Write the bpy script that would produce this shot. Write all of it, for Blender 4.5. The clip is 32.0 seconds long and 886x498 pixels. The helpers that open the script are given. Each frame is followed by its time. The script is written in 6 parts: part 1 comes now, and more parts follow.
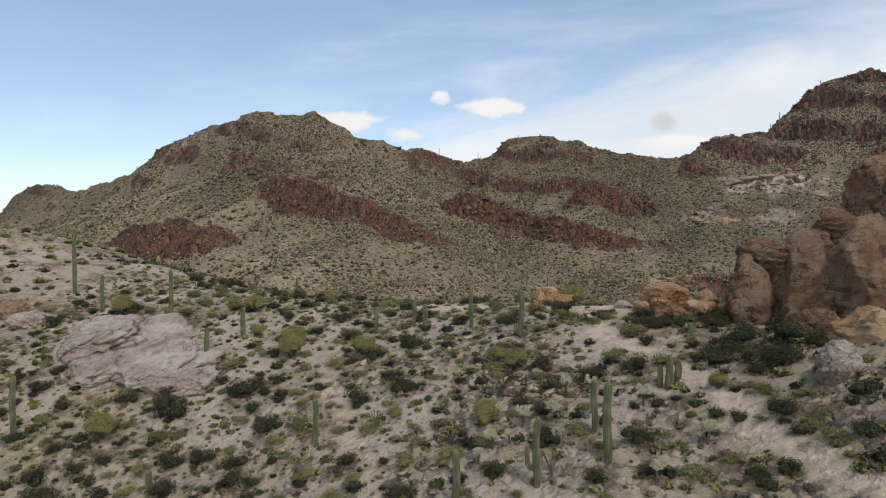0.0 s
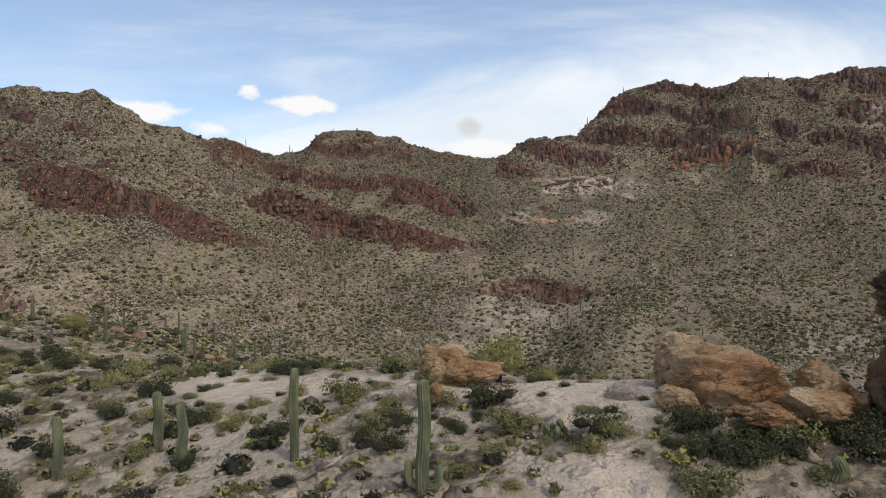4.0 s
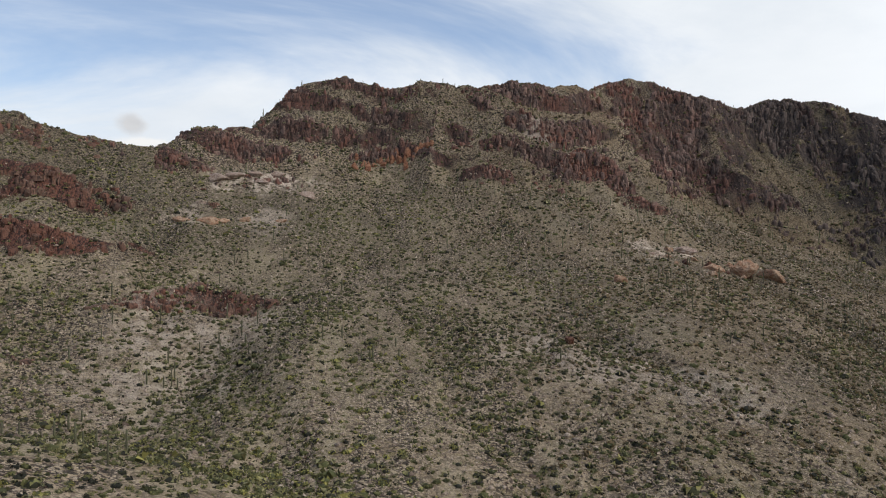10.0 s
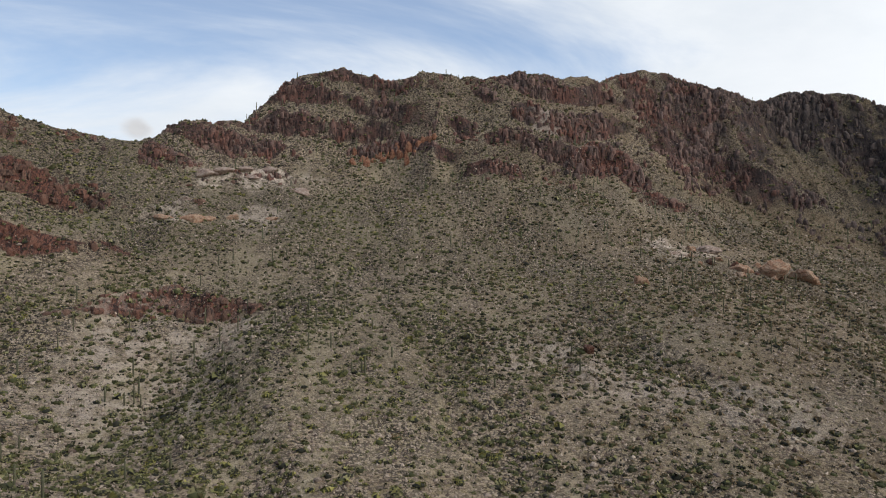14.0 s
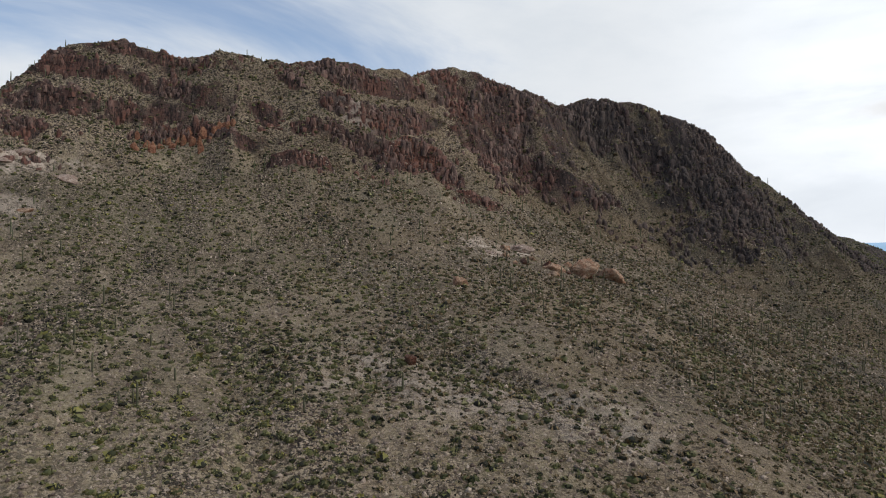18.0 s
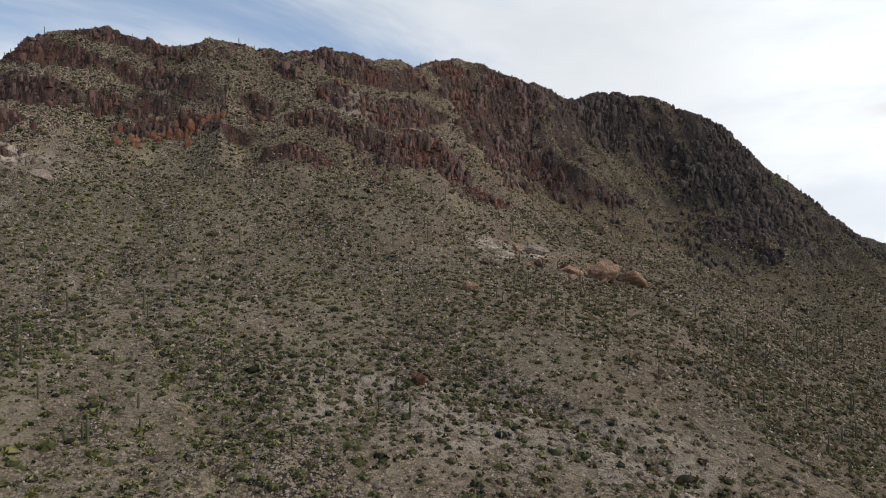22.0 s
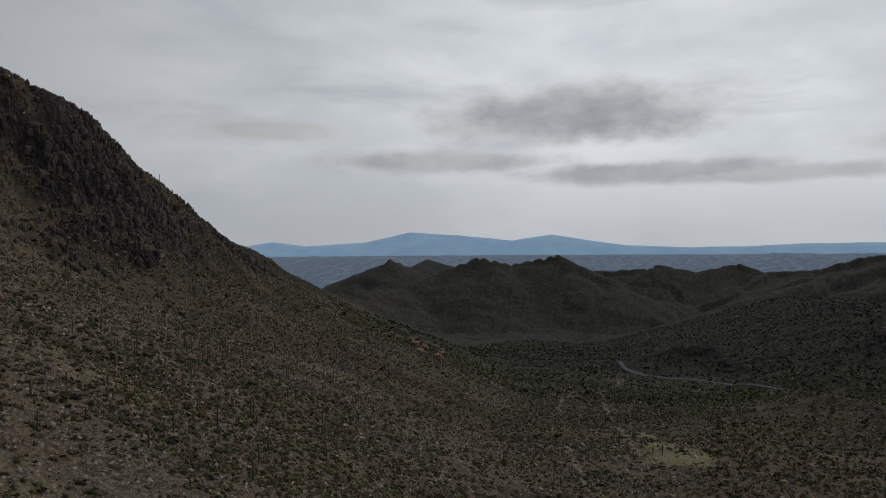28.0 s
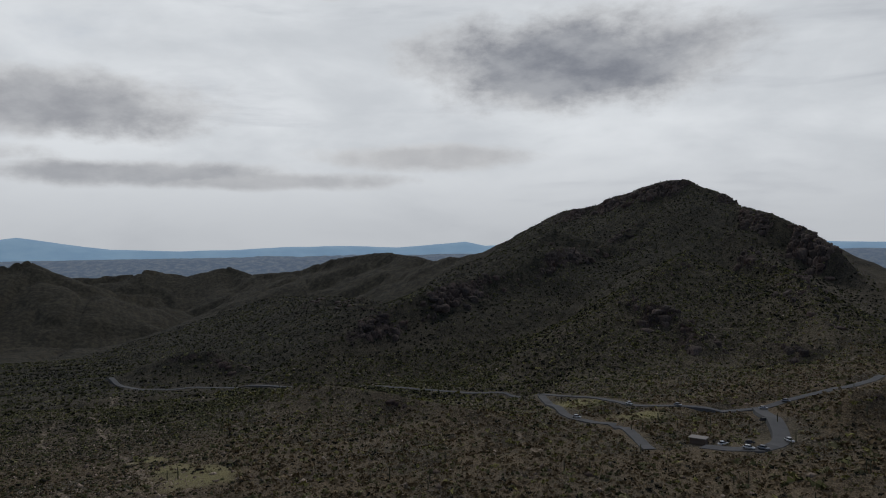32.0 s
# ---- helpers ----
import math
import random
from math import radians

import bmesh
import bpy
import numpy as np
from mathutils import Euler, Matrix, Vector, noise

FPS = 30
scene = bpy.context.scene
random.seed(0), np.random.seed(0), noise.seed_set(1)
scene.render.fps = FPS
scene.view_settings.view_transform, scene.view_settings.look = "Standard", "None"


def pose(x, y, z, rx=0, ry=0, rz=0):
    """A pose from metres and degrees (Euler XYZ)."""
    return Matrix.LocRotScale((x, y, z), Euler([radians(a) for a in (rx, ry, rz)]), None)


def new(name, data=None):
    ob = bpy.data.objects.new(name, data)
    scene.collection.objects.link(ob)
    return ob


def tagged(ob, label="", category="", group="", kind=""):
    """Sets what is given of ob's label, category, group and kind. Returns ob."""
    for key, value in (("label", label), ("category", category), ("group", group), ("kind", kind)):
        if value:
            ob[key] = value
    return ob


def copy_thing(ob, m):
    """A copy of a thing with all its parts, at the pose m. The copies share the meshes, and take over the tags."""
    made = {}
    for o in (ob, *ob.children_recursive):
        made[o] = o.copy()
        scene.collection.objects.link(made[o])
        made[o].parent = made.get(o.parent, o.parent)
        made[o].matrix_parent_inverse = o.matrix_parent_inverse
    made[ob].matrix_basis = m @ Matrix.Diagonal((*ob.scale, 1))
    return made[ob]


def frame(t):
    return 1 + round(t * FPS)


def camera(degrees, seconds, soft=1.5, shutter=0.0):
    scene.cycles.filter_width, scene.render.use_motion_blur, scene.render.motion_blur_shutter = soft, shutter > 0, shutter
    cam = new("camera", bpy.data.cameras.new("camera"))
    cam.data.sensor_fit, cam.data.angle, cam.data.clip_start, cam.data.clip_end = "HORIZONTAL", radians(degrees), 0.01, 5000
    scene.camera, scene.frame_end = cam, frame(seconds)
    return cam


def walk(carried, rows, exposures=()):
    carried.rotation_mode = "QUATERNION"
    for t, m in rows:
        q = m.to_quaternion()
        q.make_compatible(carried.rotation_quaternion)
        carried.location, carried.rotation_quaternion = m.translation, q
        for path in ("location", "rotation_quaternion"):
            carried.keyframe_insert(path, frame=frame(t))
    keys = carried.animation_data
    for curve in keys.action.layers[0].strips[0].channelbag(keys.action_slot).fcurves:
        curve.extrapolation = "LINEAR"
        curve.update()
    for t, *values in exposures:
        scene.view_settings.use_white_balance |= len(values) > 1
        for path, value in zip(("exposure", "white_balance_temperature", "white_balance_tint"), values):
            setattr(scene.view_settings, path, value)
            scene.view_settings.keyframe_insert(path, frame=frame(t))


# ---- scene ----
# seconds, place, turn to the right of +y, tilt up, roll
ROWS = [
    (0.0, 23.92, -55.36, 1.76, -37.32, -0.83, 0.02),
    (0.5, 21.81, -52.73, 1.79, -36.54, -0.83, 0.02),
    (1.0, 19.71, -50.07, 1.84, -35.61, -0.83, 0.03),
    (1.5, 17.61, -47.36, 1.89, -34.55, -0.83, 0.01),
    (2.0, 15.53, -44.60, 1.95, -32.88, -0.84, 0.00),
    (2.5, 13.46, -41.77, 2.01, -30.71, -0.84, -0.01),
    (3.0, 11.43, -38.84, 2.06, -28.23, -0.84, 0.02),
    (4.0, 7.61, -32.70, 2.12, -22.11, -0.83, 0.14),
    (4.5, 5.90, -29.52, 2.11, -19.00, -0.82, 0.19),
    (5.0, 4.39, -26.28, 2.05, -15.94, -0.80, 0.21),
    (5.5, 3.13, -23.02, 1.93, -12.84, -0.78, 0.20),
    (6.0, 2.13, -19.74, 1.75, -9.98, -0.73, 0.19),
    (6.5, 1.40, -16.46, 1.49, -7.28, -0.65, 0.19),
    (7.0, 0.90, -13.17, 1.20, -4.54, -0.54, 0.20),
    (7.5, 0.55, -9.88, 0.90, -1.59, -0.44, 0.19),
    (8.0, 0.28, -6.58, 0.62, 1.33, -0.37, 0.16),
    (8.5, 0.06, -3.27, 0.38, 3.96, -0.33, 0.11),
    (9.0, -0.14, 0.05, 0.16, 3.90, -0.29, 0.08),
    (9.5, -0.31, 3.37, -0.03, 3.88, -0.26, 0.06),
    (10.0, -0.43, 6.68, -0.22, 3.85, -0.24, 0.04),
    (11.0, -0.39, 13.30, -0.65, 3.79, -0.17, 0.00),
    (12.0, 0.07, 19.84, -1.15, 3.71, -0.07, -0.04),
    (13.0, 0.89, 26.22, -1.65, 3.59, 0.00, -0.08),
    (13.5, 1.37, 29.34, -1.86, 3.53, 0.03, -0.09),
    (14.0, 1.85, 32.42, -2.05, 3.48, 0.04, -0.09),
    (15.0, 2.73, 38.54, -2.30, 3.40, 0.07, -0.07),
    (15.5, 3.08, 41.61, -2.36, 3.37, 0.07, -0.07),
    (16.0, 3.36, 44.72, -2.38, 5.43, 0.05, -0.07),
    (16.5, 3.58, 47.88, -2.36, 10.66, 0.01, -0.07),
    (17.0, 3.76, 51.10, -2.32, 14.82, -0.01, -0.02),
    (17.5, 3.98, 54.38, -2.26, 18.47, -0.03, -0.00),
    (18.0, 4.28, 57.68, -2.20, 19.21, -0.03, 0.00),
    (18.5, 4.69, 60.98, -2.16, 19.19, -0.02, -0.01),
    (19.0, 5.22, 64.24, -2.12, 19.21, 0.01, -0.03),
    (20.0, 6.51, 70.51, -2.07, 19.20, 0.04, -0.04),
    (21.0, 7.99, 76.39, -2.03, 19.22, 0.02, -0.05),
    (22.0, 9.63, 82.02, -2.01, 19.26, 0.02, -0.05),
    (22.5, 10.54, 84.82, -2.03, 19.26, 0.02, -0.06),
    (23.0, 11.53, 87.65, -2.05, 19.22, 0.02, -0.05),
    (23.5, 12.63, 90.56, -2.10, 21.59, 0.02, -0.02),
    (24.0, 13.85, 93.57, -2.15, 28.42, 0.03, -0.03),
    (24.5, 15.22, 96.65, -2.22, 33.71, 0.04, -0.02),
    (25.0, 16.74, 99.78, -2.31, 38.67, 0.05, -0.03),
    (26.0, 20.11, 105.95, -2.56, 48.83, 0.11, -0.01),
    (26.5, 21.91, 108.87, -2.73, 53.86, 0.14, -0.05),
    (27.0, 23.80, 111.63, -2.92, 58.83, 0.16, -0.12),
    (28.0, 27.93, 116.55, -3.36, 68.66, 0.19, -0.36),
    (28.5, 30.24, 118.67, -3.58, 73.52, 0.20, -0.48),
    (29.0, 32.73, 120.55, -3.78, 78.40, 0.23, -0.61),
    (30.0, 38.29, 123.70, -4.05, 88.37, 0.24, -0.81),
    (31.0, 44.24, 126.09, -4.14, 98.69, 0.17, -0.92),
    (31.5, 47.21, 126.99, -4.16, 103.66, 0.12, -0.90),
    (32.0, 50.15, 127.73, -4.16, 108.73, 0.09, -0.87),
]
cam = camera(64.39, 32.0, soft=1.1)


def gimbal(x, y, z, turn, tilt, roll):
    return pose(x, y, z, 90 + tilt, 0, -turn) @ pose(0, 0, 0, 0, 0, roll)


walk(cam, [(t, gimbal(*row)) for t, *row in ROWS],
     exposures=[(0, 0.02), (4, 0.12), (6, 0.1), (9, 0.04), (13, 0.1), (18, -0.12), (23, -0.1), (24.5, -0.38), (26, -0.78), (29, -1.24), (32, -1.16)])

# ---- light ----
SUN_TURN, SUN_HEIGHT = 118.0, 56.0  # degrees to the right of +y, and up
world = bpy.data.worlds.new("sky")
scene.world = world
world.use_nodes = True


class Nodes:
    """A small writer of node trees."""

    def __init__(self, tree):
        self.tree = tree
        tree.nodes.clear()

    def add(self, kind, **sets):
        n = self.tree.nodes.new(kind)
        for key, value in sets.items():
            if key == "ins":
                for name, v in value.items():
                    if isinstance(v, bpy.types.NodeSocket):
                        self.tree.links.new(v, n.inputs[name])
                    else:
                        n.inputs[name].default_value = v
            else:
                setattr(n, key, value)
        return n

    def math(self, op, a, b=0.0, clamp=False):
        return self.add("ShaderNodeMath", operation=op, use_clamp=clamp, ins={0: a, 1: b}).outputs[0]

    def mix(self, fac, a, b, blend="MIX"):
        return self.add("ShaderNodeMix", data_type="RGBA", blend_type=blend, ins={0: fac, 6: a, 7: b}).outputs[2]

    def ramp(self, fac, lo, hi, out_lo=0.0, out_hi=1.0):
        return self.add("ShaderNodeMapRange", interpolation_type="SMOOTHSTEP",
                        ins={"Value": fac, "From Min": lo, "From Max": hi, "To Min": out_lo, "To Max": out_hi}).outputs[0]

    def noise(self, vector, scale, detail=4.0, rough=0.55, distortion=0.0):
        return self.add("ShaderNodeTexNoise", ins={"Vector": vector, "Scale": scale, "Detail": detail, "Roughness": rough, "Distortion": distortion}).outputs[0]

    def scaled(self, vector, x, y, z, shift=(0, 0, 0)):
        return self.add("ShaderNodeMapping", ins={"Vector": vector, "Scale": (x, y, z), "Location": shift}).outputs[0]


sky = Nodes(world.node_tree)
way = sky.add("ShaderNodeTexCoord").outputs["Generated"]
axis = sky.add("ShaderNodeSeparateXYZ", ins={0: way})
up = sky.math("MAXIMUM", axis.outputs[2], 0.0)
blue = sky.add("ShaderNodeTexSky", sky_type="NISHITA", sun_disc=False, sun_elevation=radians(SUN_HEIGHT), sun_rotation=radians(SUN_TURN), altitude=1000.0, dust_density=0.6)
# the cloud deck lies on a flat layer; it is thin in the west and thick in the east
deck = sky.math("ADD", up, 0.13)
plane = sky.add("ShaderNodeCombineXYZ", ins={0: sky.math("DIVIDE", axis.outputs[0], deck), 1: sky.math("DIVIDE", axis.outputs[1], deck), 2: 0.0}).outputs[0]
wisps = sky.noise(sky.scaled(plane, 0.55, 0.8, 1, (3.1, 1.7, 0)), 0.7, 7.0, 0.6, 0.9)
east = sky.math("ADD", sky.math("MULTIPLY", axis.outputs[0], 0.75), sky.math("MULTIPLY", axis.outputs[1], -0.2))
veil = sky.math("ADD", wisps, sky.math("MULTIPLY", east, 0.36))
low = sky.ramp(up, 0.03, 0.30, 0.20, 0.0)
high = sky.ramp(up, 0.42, 0.75, 0.0, 0.32)
cover = sky.ramp(sky.math("SUBTRACT", sky.math("ADD", veil, low), high), 0.30, 0.62, 0.14, 1.0)
# single clouds: degrees to the right of +y and up, half width and height, grey
CLOUDS = [(-37.5, 11.4, 1.1, 0.7, 0), (-33.8, 10.4, 2.7, 1.0, 0), (-40.2, 8.4, 2.2, 0.8, 0), (-45.5, 9.6, 3.6, 0.8, 0), (-19.0, 7.4, 4.0, 0.7, 0), (-20.0, 9.0, 1.2, 0.9, 0.45),
          (119.2, 14.6, 14.5, 4.0, 1), (78.8, 10.6, 13, 2.6, 0.8), (69, 7.2, 12, 1.2, 0.7), (84, 6.1, 13, 1.1, 0.75), (94, 5.6, 12, 0.8, 0.6), (108, 7.5, 9, 1.1, 0.5), (55, 9.5, 7, 0.9, 0.4), (100, 20.0, 2, 0.7, 0.5)]
turn = sky.math("ARCTAN2", axis.outputs[0], axis.outputs[1])
rise = sky.math("ARCSINE", axis.outputs[2])
ragged = sky.math("SUBTRACT", sky.noise(sky.scaled(way, 11.0, 11.0, 20.0), 1.0, 7.0, 0.62), 0.5)
puffs, gloom = 0.0, 0.0
for c_turn, c_rise, c_wide, c_high, c_grey in CLOUDS:
    du = sky.math("DIVIDE", sky.math("SUBTRACT", turn, radians(c_turn)), radians(c_wide))
    dv = sky.math("DIVIDE", sky.math("SUBTRACT", rise, radians(c_rise)), radians(c_high))
    reach = sky.math("SQRT", sky.math("ADD", sky.math("MULTIPLY", du, du), sky.math("MULTIPLY", dv, dv)))
    body = sky.ramp(sky.math("ADD", reach, sky.math("MULTIPLY", ragged, 1.3 if c_grey else 2.9)), 1.14, 0.45 if c_grey else 0.45)
    if c_grey:
        gloom = sky.math("MAXIMUM", gloom, sky.math("MULTIPLY", body, c_grey))
    puffs = sky.math("MAXIMUM", puffs, body)
# the heavier layer in the east, ragged and flat-bottomed
rolls = sky.noise(sky.scaled(way, 2.0, 2.0, 11.0, (0.4, 5.2, 1.9)), 1.1, 7.0, 0.55, 0.5)
heavy = sky.math("MULTIPLY", sky.ramp(rolls, 0.50, 0.70), sky.ramp(east, 0.25, 0.6))
mottle = sky.ramp(sky.noise(sky.scaled(way, 1.6, 1.6, 4.2), 2.0, 7.0, 0.55, 0.2), 0.32, 0.66)
bright = sky.mix(mottle, sky.mix(sky.ramp(east, 0.2, 0.6), (0.82, 0.88, 0.95, 1), (0.75, 0.79, 0.84, 1)), (0.96, 1.0, 1.045, 1))
cloud = sky.mix(sky.math("MULTIPLY", heavy, 0.45), bright, (0.40, 0.43, 0.50, 1))
cloud = sky.mix(puffs, cloud, (0.98, 0.98, 0.98, 1))
billow = sky.noise(sky.scaled(way, 7.0, 7.0, 15.0, (2.2, 0.3, 1.1)), 1.0, 6.0, 0.6)
cloud = sky.mix(gloom, cloud, sky.mix(sky.ramp(billow, 0.34, 0.66), (0.27, 0.29, 0.34, 1), (0.50, 0.52, 0.56, 1)))
haze = sky.math("MULTIPLY", sky.ramp(up, 0.17, 0.01), sky.ramp(east, 0.25, 0.6, 0, 0.62))
cloud = sky.mix(haze, cloud, (0.52, 0.545, 0.585, 1))
swell = sky.ramp(east, 0.2, 0.7, 0.90, 1.66)
clear = sky.add("ShaderNodeBackground", ins={"Color": blue.outputs[0], "Strength": 0.15})
deck_light = sky.add("ShaderNodeBackground", ins={"Color": cloud, "Strength": swell})
both = sky.add("ShaderNodeMixShader", ins={0: sky.math("MAXIMUM", cover, puffs), 1: clear.outputs[0], 2: deck_light.outputs[0]})
sky.add("ShaderNodeOutputWorld", ins={0: both.outputs[0]})

sun_data = bpy.data.lights.new("sun", "SUN")
sun_data.energy, sun_data.angle, sun_data.color = 1.6, radians(11.0), (1.0, 0.95, 0.89)
sun = new("sun", sun_data)
sun.matrix_world = pose(0, 0, 400, 90 - SUN_HEIGHT, 0, 180 - SUN_TURN)

# ---- materials ----
def surface(name, rough=0.9):
    m = bpy.data.materials.new(name)
    m.use_nodes = True
    n = Nodes(m.node_tree)
    shader = n.add("ShaderNodeBsdfPrincipled", ins={"Roughness": rough, "Specular IOR Level": 0.2})
    n.add("ShaderNodeOutputMaterial", ins={0: shader.outputs[0]})
    return m, n, shader


def relief_bump(n, shader, height, strength, distance):
    bump = n.add("ShaderNodeBump", ins={"Strength": strength, "Distance": distance, "Height": height})
    n.tree.links.new(bump.outputs[0], shader.inputs["Normal"])


def attribute(n, name):
    return n.add("ShaderNodeAttribute", attribute_name=name).outputs["Fac"]


def ground_material():
    m, n, shader = surface("desert_ground", 0.95)
    place = n.add("ShaderNodeNewGeometry")
    pos = place.outputs["Position"]
    axes = n.add("ShaderNodeSeparateXYZ", ins={0: pos})
    big = n.noise(pos, 0.018, 5.0)
    mid = n.noise(pos, 0.12, 6.0, 0.6)
    fine = n.noise(pos, 1.1, 6.0, 0.65)
    grit = n.noise(pos, 6.0, 4.0, 0.7)
    # pinkish tan soil with paler and greyer patches
    soil = n.mix(n.ramp(mid, 0.34, 0.66), (0.35, 0.252, 0.152, 1), (0.60, 0.465, 0.305, 1))
    soil = n.mix(n.ramp(big, 0.44, 0.60, 0, 0.7), soil, (0.41, 0.325, 0.20, 1))
    soil = n.mix(n.ramp(grit, 0.50, 0.68, 0, 0.55), soil, (0.64, 0.53, 0.385, 1))
    soil = n.mix(n.ramp(n.noise(pos, 0.42, 5.0, 0.62), 0.49, 0.61, 0, 0.65), soil, (0.25, 0.20, 0.085, 1))
    # loose stones, each with a tone of its own and a dark gap round it
    stones = n.add("ShaderNodeTexVoronoi", ins={"Vector": n.add("ShaderNodeVectorMath", operation="ADD", ins={0: pos, 1: n.add("ShaderNodeTexNoise", ins={"Vector": pos, "Scale": 1.6}).outputs["Color"]}).outputs[0], "Scale": 1.7, "Randomness": 1.0})
    each = n.add("ShaderNodeSeparateXYZ", ins={0: stones.outputs["Color"]})
    tone = n.mix(n.ramp(each.outputs[0], 0.15, 0.85), (0.075, 0.05, 0.036, 1), (0.66, 0.52, 0.37, 1))
    tone = n.mix(n.ramp(each.outputs[1], 0.75, 0.8, 0, 0.6), tone, (0.20, 0.10, 0.07, 1))
    tone = n.mix(n.ramp(stones.outputs["Distance"], 0.34, 0.62), tone, (0.035, 0.028, 0.024, 1))
    talus = n.noise(n.scaled(pos, 1.0, 0.22, 0.22), 0.06, 5.0, 0.62, 0.4)
    stony = n.math("MULTIPLY", n.math("ADD", n.ramp(talus, 0.47, 0.60, 0.55, 0.95), attribute(n, "stony"), True), n.ramp(each.outputs[2], 0.25, 0.40))
    soil = n.mix(stony, soil, tone)
    soil = n.mix(n.math("MULTIPLY", n.ramp(talus, 0.45, 0.38, 0, 0.6), n.ramp(attribute(n, "stony"), 0.5, 0.1)), soil, n.mix(n.ramp(fine, 0.42, 0.6), (0.60, 0.49, 0.325, 1), (0.36, 0.285, 0.155, 1)))
    # closed scrub, toned darker to hold the eastern cloud shadow in the colour
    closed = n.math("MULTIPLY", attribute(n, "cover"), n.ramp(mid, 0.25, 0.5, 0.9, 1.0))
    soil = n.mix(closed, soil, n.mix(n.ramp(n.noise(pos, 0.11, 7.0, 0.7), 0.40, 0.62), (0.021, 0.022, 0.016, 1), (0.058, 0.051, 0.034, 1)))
    # bare rock: rust red, mauve and grey brown, jointed down the face
    streak = n.noise(n.scaled(pos, 0.5, 0.16, 0.07), 1.0, 7.0, 0.68, 0.3)
    rock = n.mix(n.ramp(streak, 0.36, 0.62), (0.03, 0.021, 0.019, 1), (0.16, 0.095, 0.075, 1))
    rock = n.mix(n.ramp(n.noise(pos, 0.05, 5.0, 0.62), 0.47, 0.64, 0, 0.7), rock, (0.15, 0.066, 0.046, 1))
    rock = n.mix(n.ramp(n.noise(pos, 0.11, 4.0), 0.50, 0.64, 0, 0.6), rock, (0.12, 0.10, 0.08, 1))
    rock = n.mix(n.ramp(fine, 0.50, 0.64, 0, 0.7), rock, (0.035, 0.03, 0.024, 1))
    rock = n.mix(n.math("MULTIPLY", attribute(n, "rust"), n.ramp(mid, 0.3, 0.6, 0.45, 0.95)), rock, n.mix(n.ramp(fine, 0.4, 0.62), (0.215, 0.092, 0.06, 1), (0.08, 0.04, 0.03, 1)))
    # eastern rock is greyer; its darkening also puts cloud shadow into the colour
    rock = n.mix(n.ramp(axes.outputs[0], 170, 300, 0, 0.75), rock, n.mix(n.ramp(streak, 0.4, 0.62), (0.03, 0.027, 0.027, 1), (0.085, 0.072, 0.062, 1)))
    joint = n.math("ABSOLUTE", n.math("SUBTRACT", n.noise(n.scaled(pos, 0.42, 0.12, 0.06), 1.0, 4.0, 0.6), 0.5))
    rock = n.mix(n.ramp(joint, 0.035, 0.008, 0, 0.85), rock, (0.02, 0.017, 0.016, 1))
    bare = n.ramp(n.math("ADD", attribute(n, "cliff"), n.math("MULTIPLY", n.math("SUBTRACT", mid, 0.5), 0.9)), 0.38, 0.55)
    steep = n.add("ShaderNodeSeparateXYZ", ins={0: place.outputs["Normal"]}).outputs[2]
    bare = n.math("MAXIMUM", n.math("MULTIPLY", bare, n.ramp(steep, 0.93, 0.78)), n.ramp(steep, 0.56, 0.42), True)
    dry = n.math("MULTIPLY", n.ramp(axes.outputs[0], -20, 130), n.ramp(n.noise(pos, 0.03, 5.0, 0.6), 0.38, 0.6))
    dry = n.math("MULTIPLY", n.math("MULTIPLY", dry, n.ramp(axes.outputs[0], 480, 330)), 0.45)
    soil = n.mix(dry, soil, n.mix(n.ramp(fine, 0.42, 0.6), (0.29, 0.205, 0.115, 1), (0.11, 0.075, 0.042, 1)))
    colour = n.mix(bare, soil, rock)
    pale = n.math("MULTIPLY", attribute(n, "pale"), n.ramp(n.noise(pos, 0.22, 5.0, 0.65), 0.40, 0.6))
    colour = n.mix(pale, colour, n.mix(grit, (0.49, 0.385, 0.29, 1), (0.75, 0.63, 0.50, 1)))
    colour = n.mix(n.math("MULTIPLY", attribute(n, "meadow"), 0.85), colour, n.mix(fine, (0.20, 0.185, 0.075, 1), (0.36, 0.31, 0.15, 1)))
    colour = n.mix(attribute(n, "trail"), colour, n.mix(fine, (0.70, 0.53, 0.385, 1), (0.84, 0.68, 0.51, 1)))
    # distance haze over the far plain is put into the base colour
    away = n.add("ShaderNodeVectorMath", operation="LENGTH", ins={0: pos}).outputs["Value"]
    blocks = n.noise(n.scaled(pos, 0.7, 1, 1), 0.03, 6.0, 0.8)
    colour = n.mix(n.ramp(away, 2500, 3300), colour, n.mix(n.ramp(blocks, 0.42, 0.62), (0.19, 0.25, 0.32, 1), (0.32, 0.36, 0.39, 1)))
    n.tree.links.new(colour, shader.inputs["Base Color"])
    dome = n.math("MULTIPLY", n.math("SUBTRACT", 0.6, stones.outputs["Distance"]), n.math("MULTIPLY", stony, 0.9))
    relief_bump(n, shader, n.math("ADD", n.math("ADD", fine, n.math("MULTIPLY", grit, 0.4)), dome), 1.0, 0.7)
    return m


GROUND = ground_material()


# ---- lattice noise ----
def lattice(ix, iy, seed):
    h = (ix.astype(np.int64) * 374761393 + iy.astype(np.int64) * 668265263 + seed * 974634539) & 0x7FFFFFFF
    h = ((h ^ (h >> 13)) * 1274126177) & 0x7FFFFFFF
    return ((h ^ (h >> 16)) & 0xFFFF) / 65535.0


